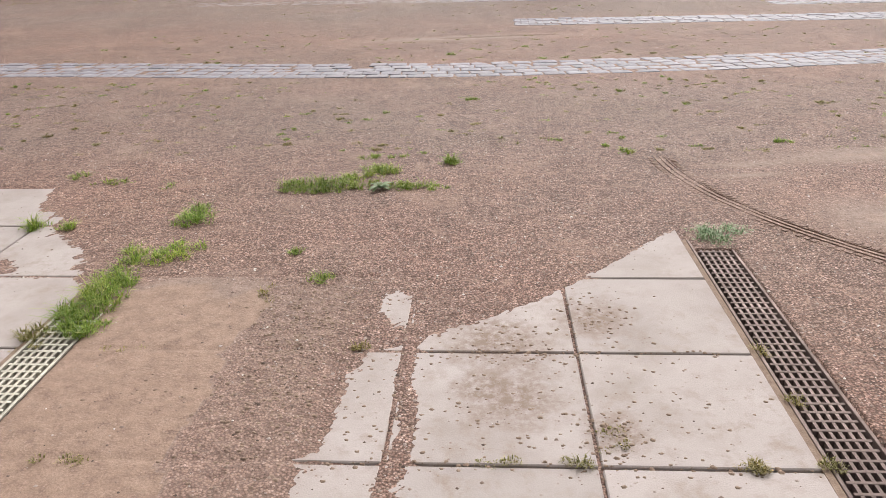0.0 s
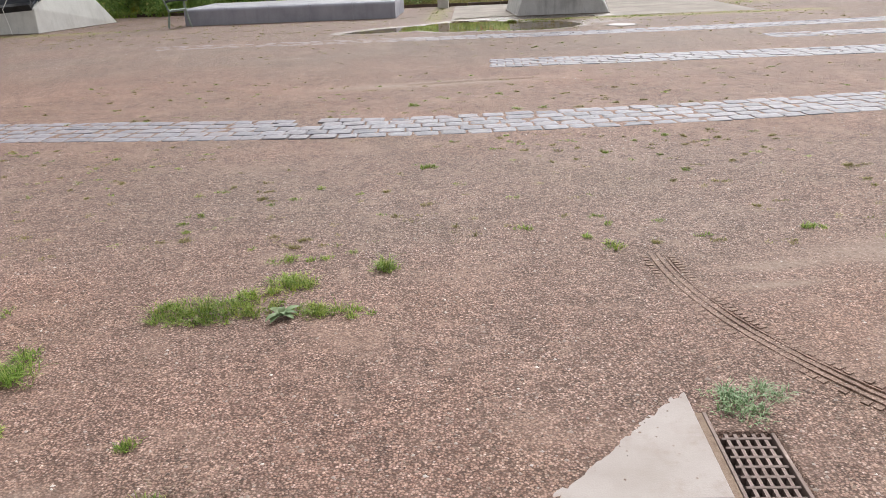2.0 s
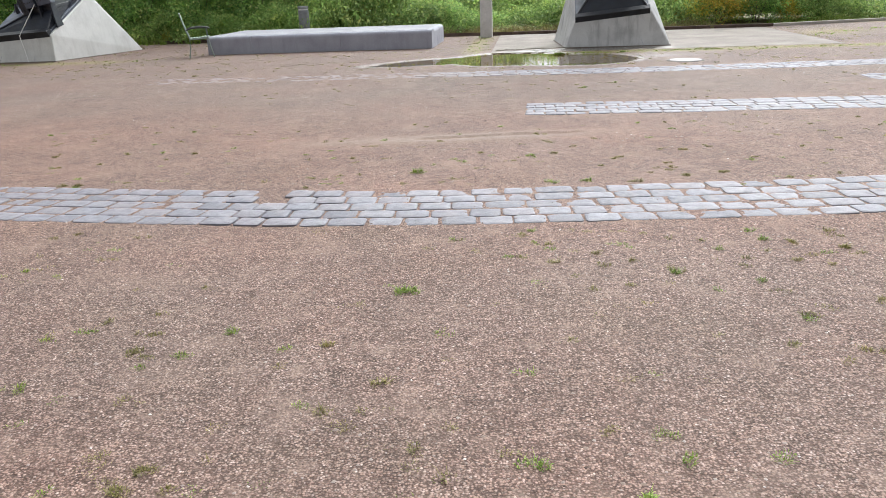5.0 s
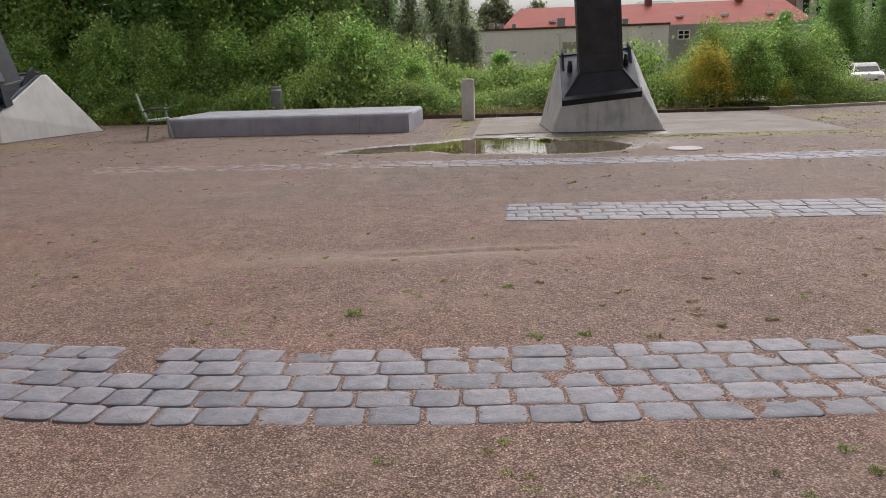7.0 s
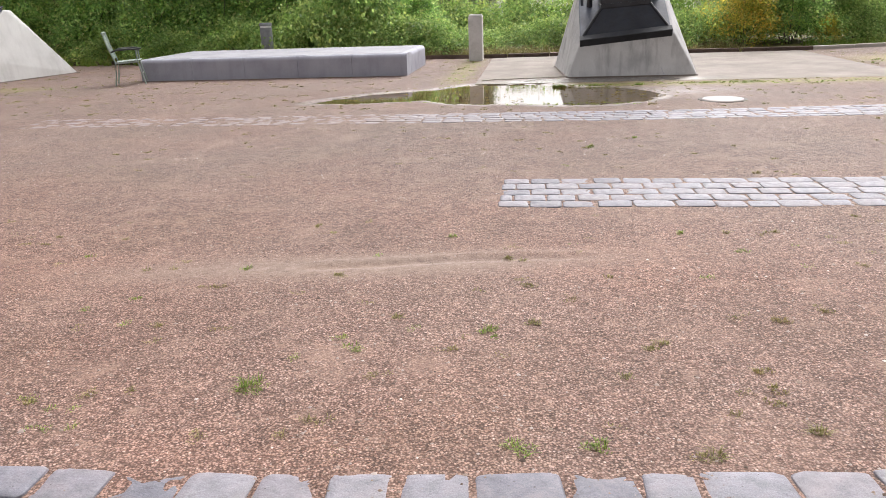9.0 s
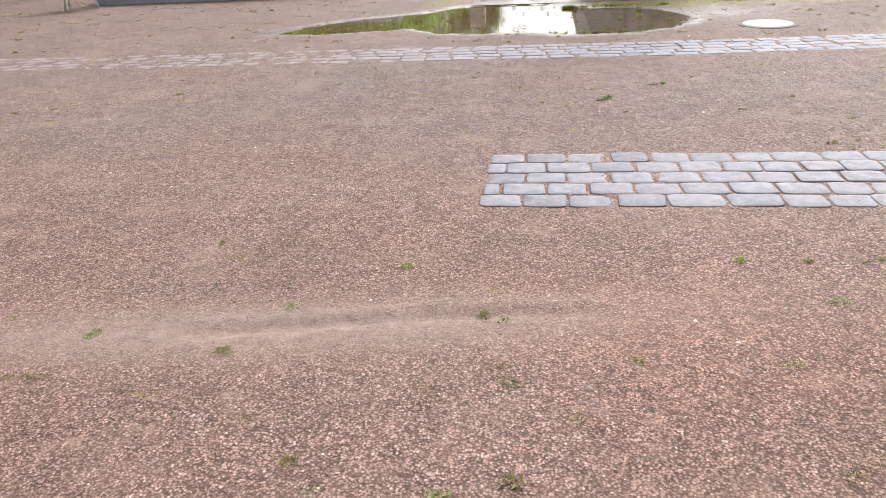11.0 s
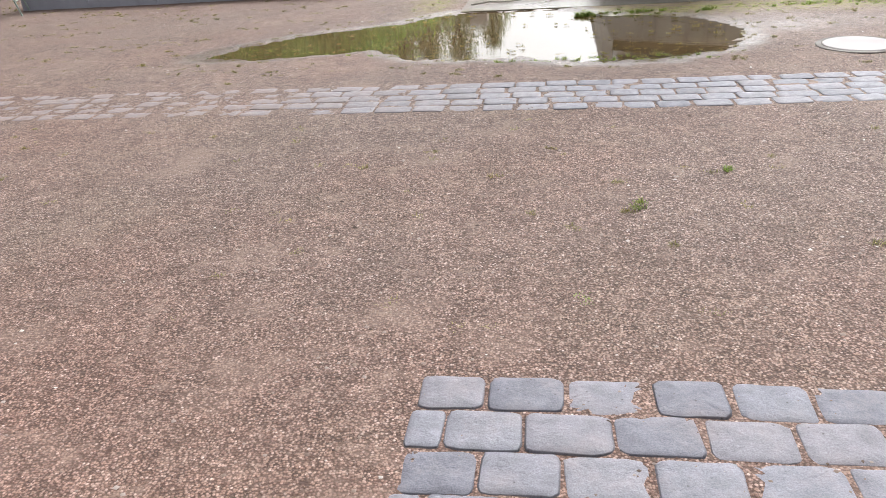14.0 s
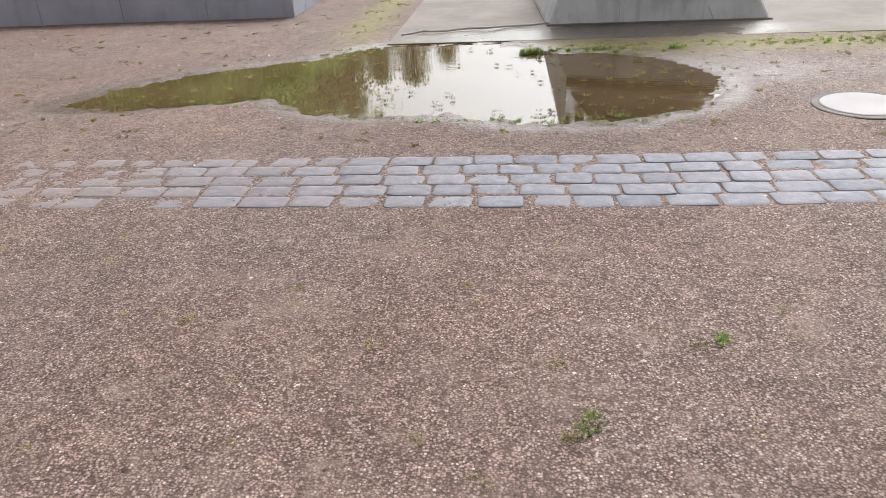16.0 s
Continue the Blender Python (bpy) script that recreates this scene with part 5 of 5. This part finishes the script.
# ---- cars ----
def build_car(m, paint, label, s=1.0, tall=0.0):
    c = empty("parked_car", m @ Matrix.Scale(s, 4), label, "car", "parked cars")
    hw = 0.83
    prof = [(-1.85, 0.35), (-1.88, 0.62), (-1.78, 0.86), (-0.95, 1.0), (1.55, 1.05), (1.78, 0.98), (1.84, 0.6), (1.8, 0.32)]
    bm = bmesh.new()
    a = [bm.verts.new((-hw, y, z)) for y, z in prof]
    b_ = [bm.verts.new((hw, y, z)) for y, z in prof]
    n = len(prof)
    for k in range(n):
        bm.faces.new((a[k], a[(k + 1) % n], b_[(k + 1) % n], b_[k]))
    bm.faces.new(a[::-1])
    bm.faces.new(b_)
    bmesh.ops.bevel(bm, geom=bm.edges[:], offset=0.06, segments=2, affect="EDGES")
    part("body", bm, paint, c)
    zt = 1.50 + tall
    part("cabin", hull([(sx * 0.74, -0.95, 0.98) for sx in (-1, 1)] + [(sx * 0.76, 1.6, 1.0) for sx in (-1, 1)] + [(sx * 0.58, -0.25, zt) for sx in (-1, 1)] + [(sx * 0.58, 1.3, zt) for sx in (-1, 1)], 0.04, 2), paint, c)
    part("windscreen", hull([(sx * 0.66, -0.93, 1.02) for sx in (-1, 1)] + [(sx * 0.54, -0.30, zt - 0.05) for sx in (-1, 1)] + [(sx * 0.66, -0.86, 1.02) for sx in (-1, 1)] + [(sx * 0.54, -0.22, zt - 0.05) for sx in (-1, 1)]), GLASS, c)
    for sx in (-1, 1):
        part("side_window", hull([(sx * (0.765 - 0.165 * q), y, 1.06 + q * (zt - 1.14)) for q in (0, 1) for y in ((-0.7, 1.4) if q == 0 else (-0.2, 1.2))] + [(sx * (0.72 - 0.165 * q), y, 1.06 + q * (zt - 1.14)) for q in (0, 1) for y in ((-0.7, 1.4) if q == 0 else (-0.2, 1.2))]), GLASS, c)
        part("mirror", boxed((sx * 0.86 - 0.1, -0.75, 0.98), (sx * 0.86 + 0.1, -0.62, 1.12), 0.03), paint, c)
        part("headlight", boxed((sx * 0.62 - 0.17, -1.9, 0.66), (sx * 0.62 + 0.17, -1.72, 0.84), 0.04), LAMPG, c)
        part("tail_light", boxed((sx * 0.72 - 0.1, 1.74, 0.7), (sx * 0.72 + 0.1, 1.86, 0.98), 0.02), LAMPR, c)
        for y in (-1.18, 1.22):
            rm = Matrix.Translation((sx * 0.78, y, 0.3)) @ Matrix.Rotation(radians(90), 4, "Y")
            w = part("wheel", lathe(bmesh.new(), [(0.22, -0.1), (0.3, -0.085), (0.3, 0.085), (0.22, 0.1)], 20, rm), RUBBER, c, "black tyre")
            part("rim", lathe(bmesh.new(), [(0.2, -0.105), (0.19, 0.11)], 16, rm), CHROME, w)
    part("grille", boxed((-0.5, -1.91, 0.5), (0.5, -1.84, 0.62), 0.01), GLASS, c)
    part("number_plate", boxed((-0.26, -1.925, 0.52), (0.26, -1.90, 0.61), 0.004), FRAMEW, c)
    return c


build_car(pose(21.3, 53.0, -0.8, 0, 0, -16), CARW, "white small hatchback parked by the shrubs", 1.0)
build_car(pose(21.4, 58.0, -0.8, 0, 0, 72), CARD, "dark blue van parked behind the white car", 1.05, 0.75)
build_car(pose(9.6, 50.0, -0.8, 0, 0, 90), CARD, "dark car parked beyond the shrubs", 0.85)

# ---- tyre print in the sand ----
def track_line(t):
    """The middle of the tyre print, from its far end to its near end."""
    y = 4.80 - 1.75 * t
    x = 1.10 + 0.02 * t + 0.78 * t ** 2.1
    return x, y


def build_track():
    r = random.Random(31)
    bm = bmesh.new()
    def ridge(o0, o1, t0, t1, h):
        """A low ridge of soil between two offsets from the print's middle."""
        n = max(2, int((t1 - t0) * 60))
        rows = []
        for k in range(n + 1):
            t = t0 + (t1 - t0) * k / n
            x, y = track_line(t)
            x2, y2 = track_line(t + 0.01)
            d = Vector((x2 - x, y2 - y, 0)).normalized()
            s = Vector((-d.y, d.x, 0))
            e = 0.003
            fade = min(1.0, 6 * t + 0.3) * r.uniform(0.75, 1.1)
            w0, w1 = r.uniform(-0.0012, 0.0012), r.uniform(-0.0012, 0.0012)
            rows.append([bm.verts.new(Vector((x, y, 0)) + s * o + Vector((0, 0, z))) for o, z in ((o0 + w0, -0.008), (o0 + e + w0, h * fade), (o1 - e + w1, h * fade), (o1 + w1, -0.008))])
        for p, q in zip(rows, rows[1:]):
            for j in range(3):
                bm.faces.new((p[j], p[j + 1], q[j + 1], q[j]))
        bm.faces.new(rows[0])
        bm.faces.new(rows[-1][::-1])
    for a, b_ in ((-0.036, -0.011), (-0.001, 0.022), (0.032, 0.043)):
        ridge(a, b_, 0.0, 1.0, 0.006)
    t = 0.02
    while t < 0.98:
        if r.random() < (0.95 if t < 0.5 else 0.75):
            ridge(-0.085 + r.uniform(0, 0.015), -0.043, t, t + 0.012, 0.0045)
        if r.random() < 0.9:
            ridge(0.049, 0.092 - r.uniform(0, 0.012), t + 0.006, t + 0.018, 0.0045)
        t += 0.0185
    ob = part("tyre_print", bm, GRAVEL)
    for name, value in (("sand", 0.5), ("red", 0.9)):
        a = ob.data.attributes.new(name, "FLOAT", "POINT")
        a.data.foreach_set("value", [value] * len(ob.data.vertices))
    return tagged(ob, "curved tyre tread print pressed in damp sand", "tyre track", kind="stuff")


build_track()


# ---- loose stones ----
def build_grit():
    r = np.random.default_rng(8)
    n = 125000
    y = 1.5 + 20 * r.random(n) ** 1.4
    x = 0.3 + (r.random(n) - 0.5) * (3.0 + 0.85 * y)
    z, sand, wet, moss = land(x, y)
    b = bare(x, y)
    p = pool(x, y)
    onslab = (b > 0.0) & (y < 4.2) & (x < DRAIN_R[0])
    keep = (p < 0.05) & (r.random(n) > sand * 0.93) & (r.random(n) < 0.62 + 0.5 * wobble(x, y, 1.6, 4.0) + 0.25 * wobble(x, y, 5.0, 1.0)) & (~onslab | (r.random(n) < 0.03 + 0.42 * np.exp(-np.clip(b, 0, 1) / 0.03))) & ~((x > DRAIN_R[0]) & (x < DRAIN_R[1]) & (y < 3.45)) & ~((x > DRAIN_L[0]) & (x < DRAIN_L[1]) & (y < 2.6))
    x, y, z, onslab = x[keep], y[keep], np.where(onslab, SLABTOP, z)[keep], onslab[keep]
    n = len(x)
    s = (0.0024 + 0.0046 * r.random(n) ** 2.5) * (1 + 0.02 * y)
    s = np.where(r.random(n) < 0.012, s * 1.6, s)
    base = np.array([[1, 0, 0], [0, 1, 0], [-1, 0, 0], [0, -1, 0], [0, 0, 1]], float)
    q = r.random(n) * 6.283
    v = base[None] * (0.75 + 0.5 * r.random((n, 5, 1)))
    vx = v[..., 0] * np.cos(q)[:, None] - v[..., 1] * np.sin(q)[:, None]
    vy = v[..., 0] * np.sin(q)[:, None] + v[..., 1] * np.cos(q)[:, None]
    P = np.stack([x[:, None] + vx * s[:, None] * 1.25, y[:, None] + vy * s[:, None], z[:, None] + (v[..., 2] * 0.85 - 0.05) * s[:, None]], -1).reshape(-1, 3)
    tri = np.array([[0, 1, 4], [1, 2, 4], [2, 3, 4], [3, 0, 4]])
    F = (np.arange(n)[:, None, None] * 5 + tri[None]).reshape(-1)
    return tagged(mesh_object("loose_gravel", raw_mesh("loose_gravel", P, F, 3), GRIT), "loose pink, grey and white gravel grains", "gravel", kind="stuff")


build_grit()


def build_clods():
    """Crumbs of dried earth trodden over the slabs, thickest in a few drifts."""
    r = np.random.default_rng(19)
    spots = []
    for cx, cy, sx, sy, n in ((-0.72, 2.35, 0.11, 0.36, 900), (-0.62, 2.75, 0.14, 0.2, 350), (0.10, 2.12, 0.22, 0.16, 130), (0.12, 2.5, 0.16, 0.10, 90), (0.42, 2.66, 0.08, 0.10, 110), (0.37, 1.92, 0.05, 0.07, 90), (0.6, 2.1, 0.22, 0.22, 60),
                              (-0.4, 2.0, 0.08, 0.2, 60), (0.1, 1.9, 0.3, 0.1, 70), (-1.1, 2.1, 0.35, 0.3, 70), (0.0, 2.36, 0.3, 0.025, 110), (0.5, 2.38, 0.3, 0.02, 50), (0.3, 1.78, 0.5, 0.02, 90)):
        n = int(n * 3.2)
        spots.append(np.stack([r.normal(cx, sx, n), r.normal(cy, sy, n)], 1))
    P = np.concatenate(spots)
    P = P[(P[:, 0] < DRAIN_R[0] - 0.02) & (P[:, 0] > DRAIN_L[1])]
    n = len(P)
    s = 0.0013 + 0.0075 * r.random(n) ** 4.5
    s[r.integers(0, n, 14)] *= 2.2
    ang = np.arange(6) * math.pi / 3
    ring = np.stack([np.cos(ang), np.sin(ang), 0 * ang], 1)
    v = np.concatenate([ring, ring * 0.6 + np.array([0, 0, 0.55]), [[0, 0, 0.7]]])[None] * (0.7 + 0.6 * r.random((n, 13, 1)))
    z0 = np.maximum(land(P[:, 0], P[:, 1])[0], SLABTOP) - 0.0015
    V = v * s[:, None, None] * np.array([1.3, 1.0, 0.8])
    V = V + np.stack([P[:, 0], P[:, 1], z0], 1)[:, None]
    tri = []
    for k in range(6):
        j = (k + 1) % 6
        tri += [[k, j, 6 + j], [k, 6 + j, 6 + k], [6 + k, 6 + j, 12]]
    F = (np.arange(n)[:, None, None] * 13 + np.array(tri)[None]).reshape(-1)
    return tagged(mesh_object("earth_crumbs", raw_mesh("earth_crumbs", V.reshape(-1, 3), F, 3), SOIL), "dry brown earth crumbs strewn over the slabs", "crumbs", kind="stuff")


build_clods()


# ---- paving slabs ----
def build_slabs():
    pav = empty("pavement", pose(0, 0, 0), "pale square concrete paving slabs half buried in gravel", "paving", kind="structure")
    g = 0.006
    mesh = None
    def lay(x, y):
        nonlocal mesh
        if mesh is None:
            first = part("paving_slab", boxed((g, g, -0.06), (0.62 - g, PITCH - g, 0.0), 0.004), SLAB, pav)
            mesh = first.data
            o = first
        else:
            o = new("paving_slab", mesh)
            o.parent = pav
        o.location = (x, y, SLABTOP)
        o.rotation_euler = (rs.uniform(-0.0008, 0.0008), rs.uniform(-0.0008, 0.0008), rs.uniform(-0.004, 0.004))
    for c in COLS:
        for k in range(-4, 3):
            lay(c, 1.775 + k * PITCH)
    for c in range(5):
        for k in range(-4, 4):
            lay(DRAIN_L[0] - 0.64 - c * 0.62, 1.775 + k * PITCH)


build_slabs()


# ---- rows of granite setts ----
def sett_mesh(seed):
    """A worn granite block: straight long sides, rounded ends, soft shoulders, uneven top. Unit size in x and y."""
    r = random.Random(seed)
    bm = bmesh.new()
    n = 20
    skew, taper = r.uniform(-0.05, 0.05), r.uniform(-0.06, 0.06)
    rings = [[], [], [], []]
    for k in range(n):
        a = 2 * math.pi * (k + 0.5) / n
        c, s = math.cos(a), math.sin(a)
        x = 0.5 * math.copysign(abs(c) ** 0.30, c) * r.uniform(0.965, 1.02)
        y = 0.5 * math.copysign(abs(s) ** 0.26, s) * r.uniform(0.95, 1.025) * (1 + taper * c)
        x += skew * y
        for ring, q, z in zip(rings, (1.0, 1.0, 0.95, 0.62), (-0.09, r.uniform(-0.005, -0.002), r.uniform(-0.001, 0.0015), r.uniform(0.0005, 0.0045))):
            ring.append(bm.verts.new((x * q, y * (q - 0.02 * (q < 1)), z)))
    cen = bm.verts.new((r.uniform(-0.1, 0.1), r.uniform(-0.1, 0.1), r.uniform(0.002, 0.006)))
    for k in range(n):
        j = (k + 1) % n
        for p, q in zip(rings, rings[1:]):
            bm.faces.new((p[k], p[j], q[j], q[k])).smooth = True
        bm.faces.new((rings[-1][k], rings[-1][j], cen)).smooth = True
    bmesh.ops.recalc_face_normals(bm, faces=bm.faces)
    mesh = bpy.data.meshes.new("sett")
    bm.to_mesh(mesh)
    bm.free()
    mesh.materials.append(COBBLE)
    return mesh


SETTS = [sett_mesh(k) for k in range(14)]


def build_band(line, x0, x1, rows, pitch, seed, label, sink=None, joints=(), bare_spots=(), length=0.226):
    """A band of setts along a line y(x), its near edge, in staggered rows. joints: where the stones meet, row by row,
    along the stretch that is known; bare_spots: (row, x, drop) where a stone lies deeper, or is missing."""
    r = random.Random(seed)
    band = empty("sett_band", pose(0, 0, 0), label, "cobbles", "cobble bands", "structure")
    for row in range(rows):
        known = joints[row] if row < len(joints) else []
        cuts = list(known)
        if not cuts:
            cuts = [x0 + r.uniform(-0.015, 0.02)]
            cuts.append(cuts[0] + length * (0.95 if row % 2 == 0 else 0.48))
        while cuts[0] > x0 + 0.12:
            cuts.insert(0, cuts[0] - length * r.uniform(0.86, 1.16))
        while cuts[-1] < x1:
            cuts.append(cuts[-1] + length * r.uniform(0.86, 1.16))
        for a, b in zip(cuts, cuts[1:]):
            cx, w = (a + b) / 2, b - a
            drops = [drop for q, x, drop in bare_spots if row == q and a < x < b]
            if drops and drops[0] is None:
                continue
            slope = math.atan2(line(cx + 0.1) - line(cx - 0.1), 0.2)
            cy = line(cx) + (row + 0.5) * pitch / math.cos(slope)
            o = new("sett", r.choice(SETTS))
            o.parent = band
            z = 0.0010 + float(land(np.array([cx]), np.array([cy]))[0][0]) * 0.8 + r.uniform(-0.002, 0.0025) + (sink(cx) if sink else 0.0) - sum(drops)
            o.location = (cx + r.uniform(-0.003, 0.003), cy + r.uniform(-0.005, 0.005), z)
            o.rotation_euler = (r.uniform(-0.014, 0.014), r.uniform(-0.014, 0.014), slope + r.uniform(-0.025, 0.025) + (math.pi if r.random() < 0.5 else 0))
            o.scale = (w - r.uniform(0.002, 0.014), pitch + r.uniform(-0.003, 0.004), 1)
    return band


# where the stones meet along the walked stretch, row by row
JOINTS_1 = [[-1.65, -1.42, -1.23, -0.99, -0.81, -0.56, -0.33, -0.1, 0.13, 0.36, 0.57, 0.79, 1.02, 1.24, 1.47, 1.74, 1.96],
            [-1.73, -1.49, -1.29, -1.1, -0.88, -0.65, -0.41, -0.18, 0.07, 0.28, 0.5, 0.73, 0.95, 1.18, 1.41, 1.65, 1.87],
            [-1.82, -1.61, -1.4, -1.19, -0.97, -0.75, -0.51, -0.28, -0.06, 0.16, 0.43, 0.67, 0.9, 1.12, 1.36, 1.59, 1.83],
            [-1.89, -1.67, -1.46, -1.23, -1.03, -0.81, -0.59, -0.36, -0.13, 0.09, 0.31, 0.49, 0.76, 1.03, 1.27, 1.5, 1.76, 2.0],
            [-1.92, -1.73, -1.52, -1.28, -1.09, -0.87, -0.65, -0.41, -0.18, 0.04, 0.27, 0.49, 0.77, 0.99, 1.16, 1.44, 1.69, 1.93]]
JOINTS_2 = [[0.41, 0.63, 0.86, 1.1, 1.35, 1.63], [0.41, 0.51, 0.75, 0.97, 1.21, 1.44, 1.68], [0.42, 0.64, 0.86, 1.09, 1.32, 1.57, 1.83],
            [0.41, 0.52, 0.75, 1.0, 1.24, 1.48, 1.71, 1.92], [0.42, 0.63, 0.87, 1.12, 1.34, 1.57, 1.8]]


def line_1(x):
    u = x + 1.2
    return 7.56 + (0.02 * u + 0.014 * u * u if u > 0 else -0.09 * u)


build_band(line_1, -7.5, 6.2, 5, 0.168, 21, "worn grey granite sett band crossing the gravel", lambda x: 0.010 * math.exp(-((x + 1.2) / 0.45) ** 2),
           JOINTS_1, ((3, -1.35, None), (4, -1.4, None), (4, -0.5, 0.004), (4, -0.76, 0.004), (3, -1.13, 0.003)), 0.228)
build_band(lambda x: 11.555 + 0.012 * (x - 0.4), 0.41, 11.5, 5, 0.168, 22, "grey granite sett band ending square in the gravel", lambda x: 0.0015, JOINTS_2, ((3, 1.1, 0.002),), 0.236)
build_band(lambda x: 15.31 + 0.03 * max(0.0, x - 1.5) + 0.012 * max(0.0, x - 2.5) ** 2, -6.0, 8.0, 5, 0.148, 23, "grey granite sett band sinking into gravel before the puddle",
           lambda x: 0.0006 - 0.0044 * min(1.0, max(0.0, (0.2 - x) / 2.2)), length=0.232)
build_band(lambda x: 13.80 + 0.05 * (x - 5), 5.0, 13.0, 4, 0.168, 24, "short grey granite sett band in the gravel", length=0.232)
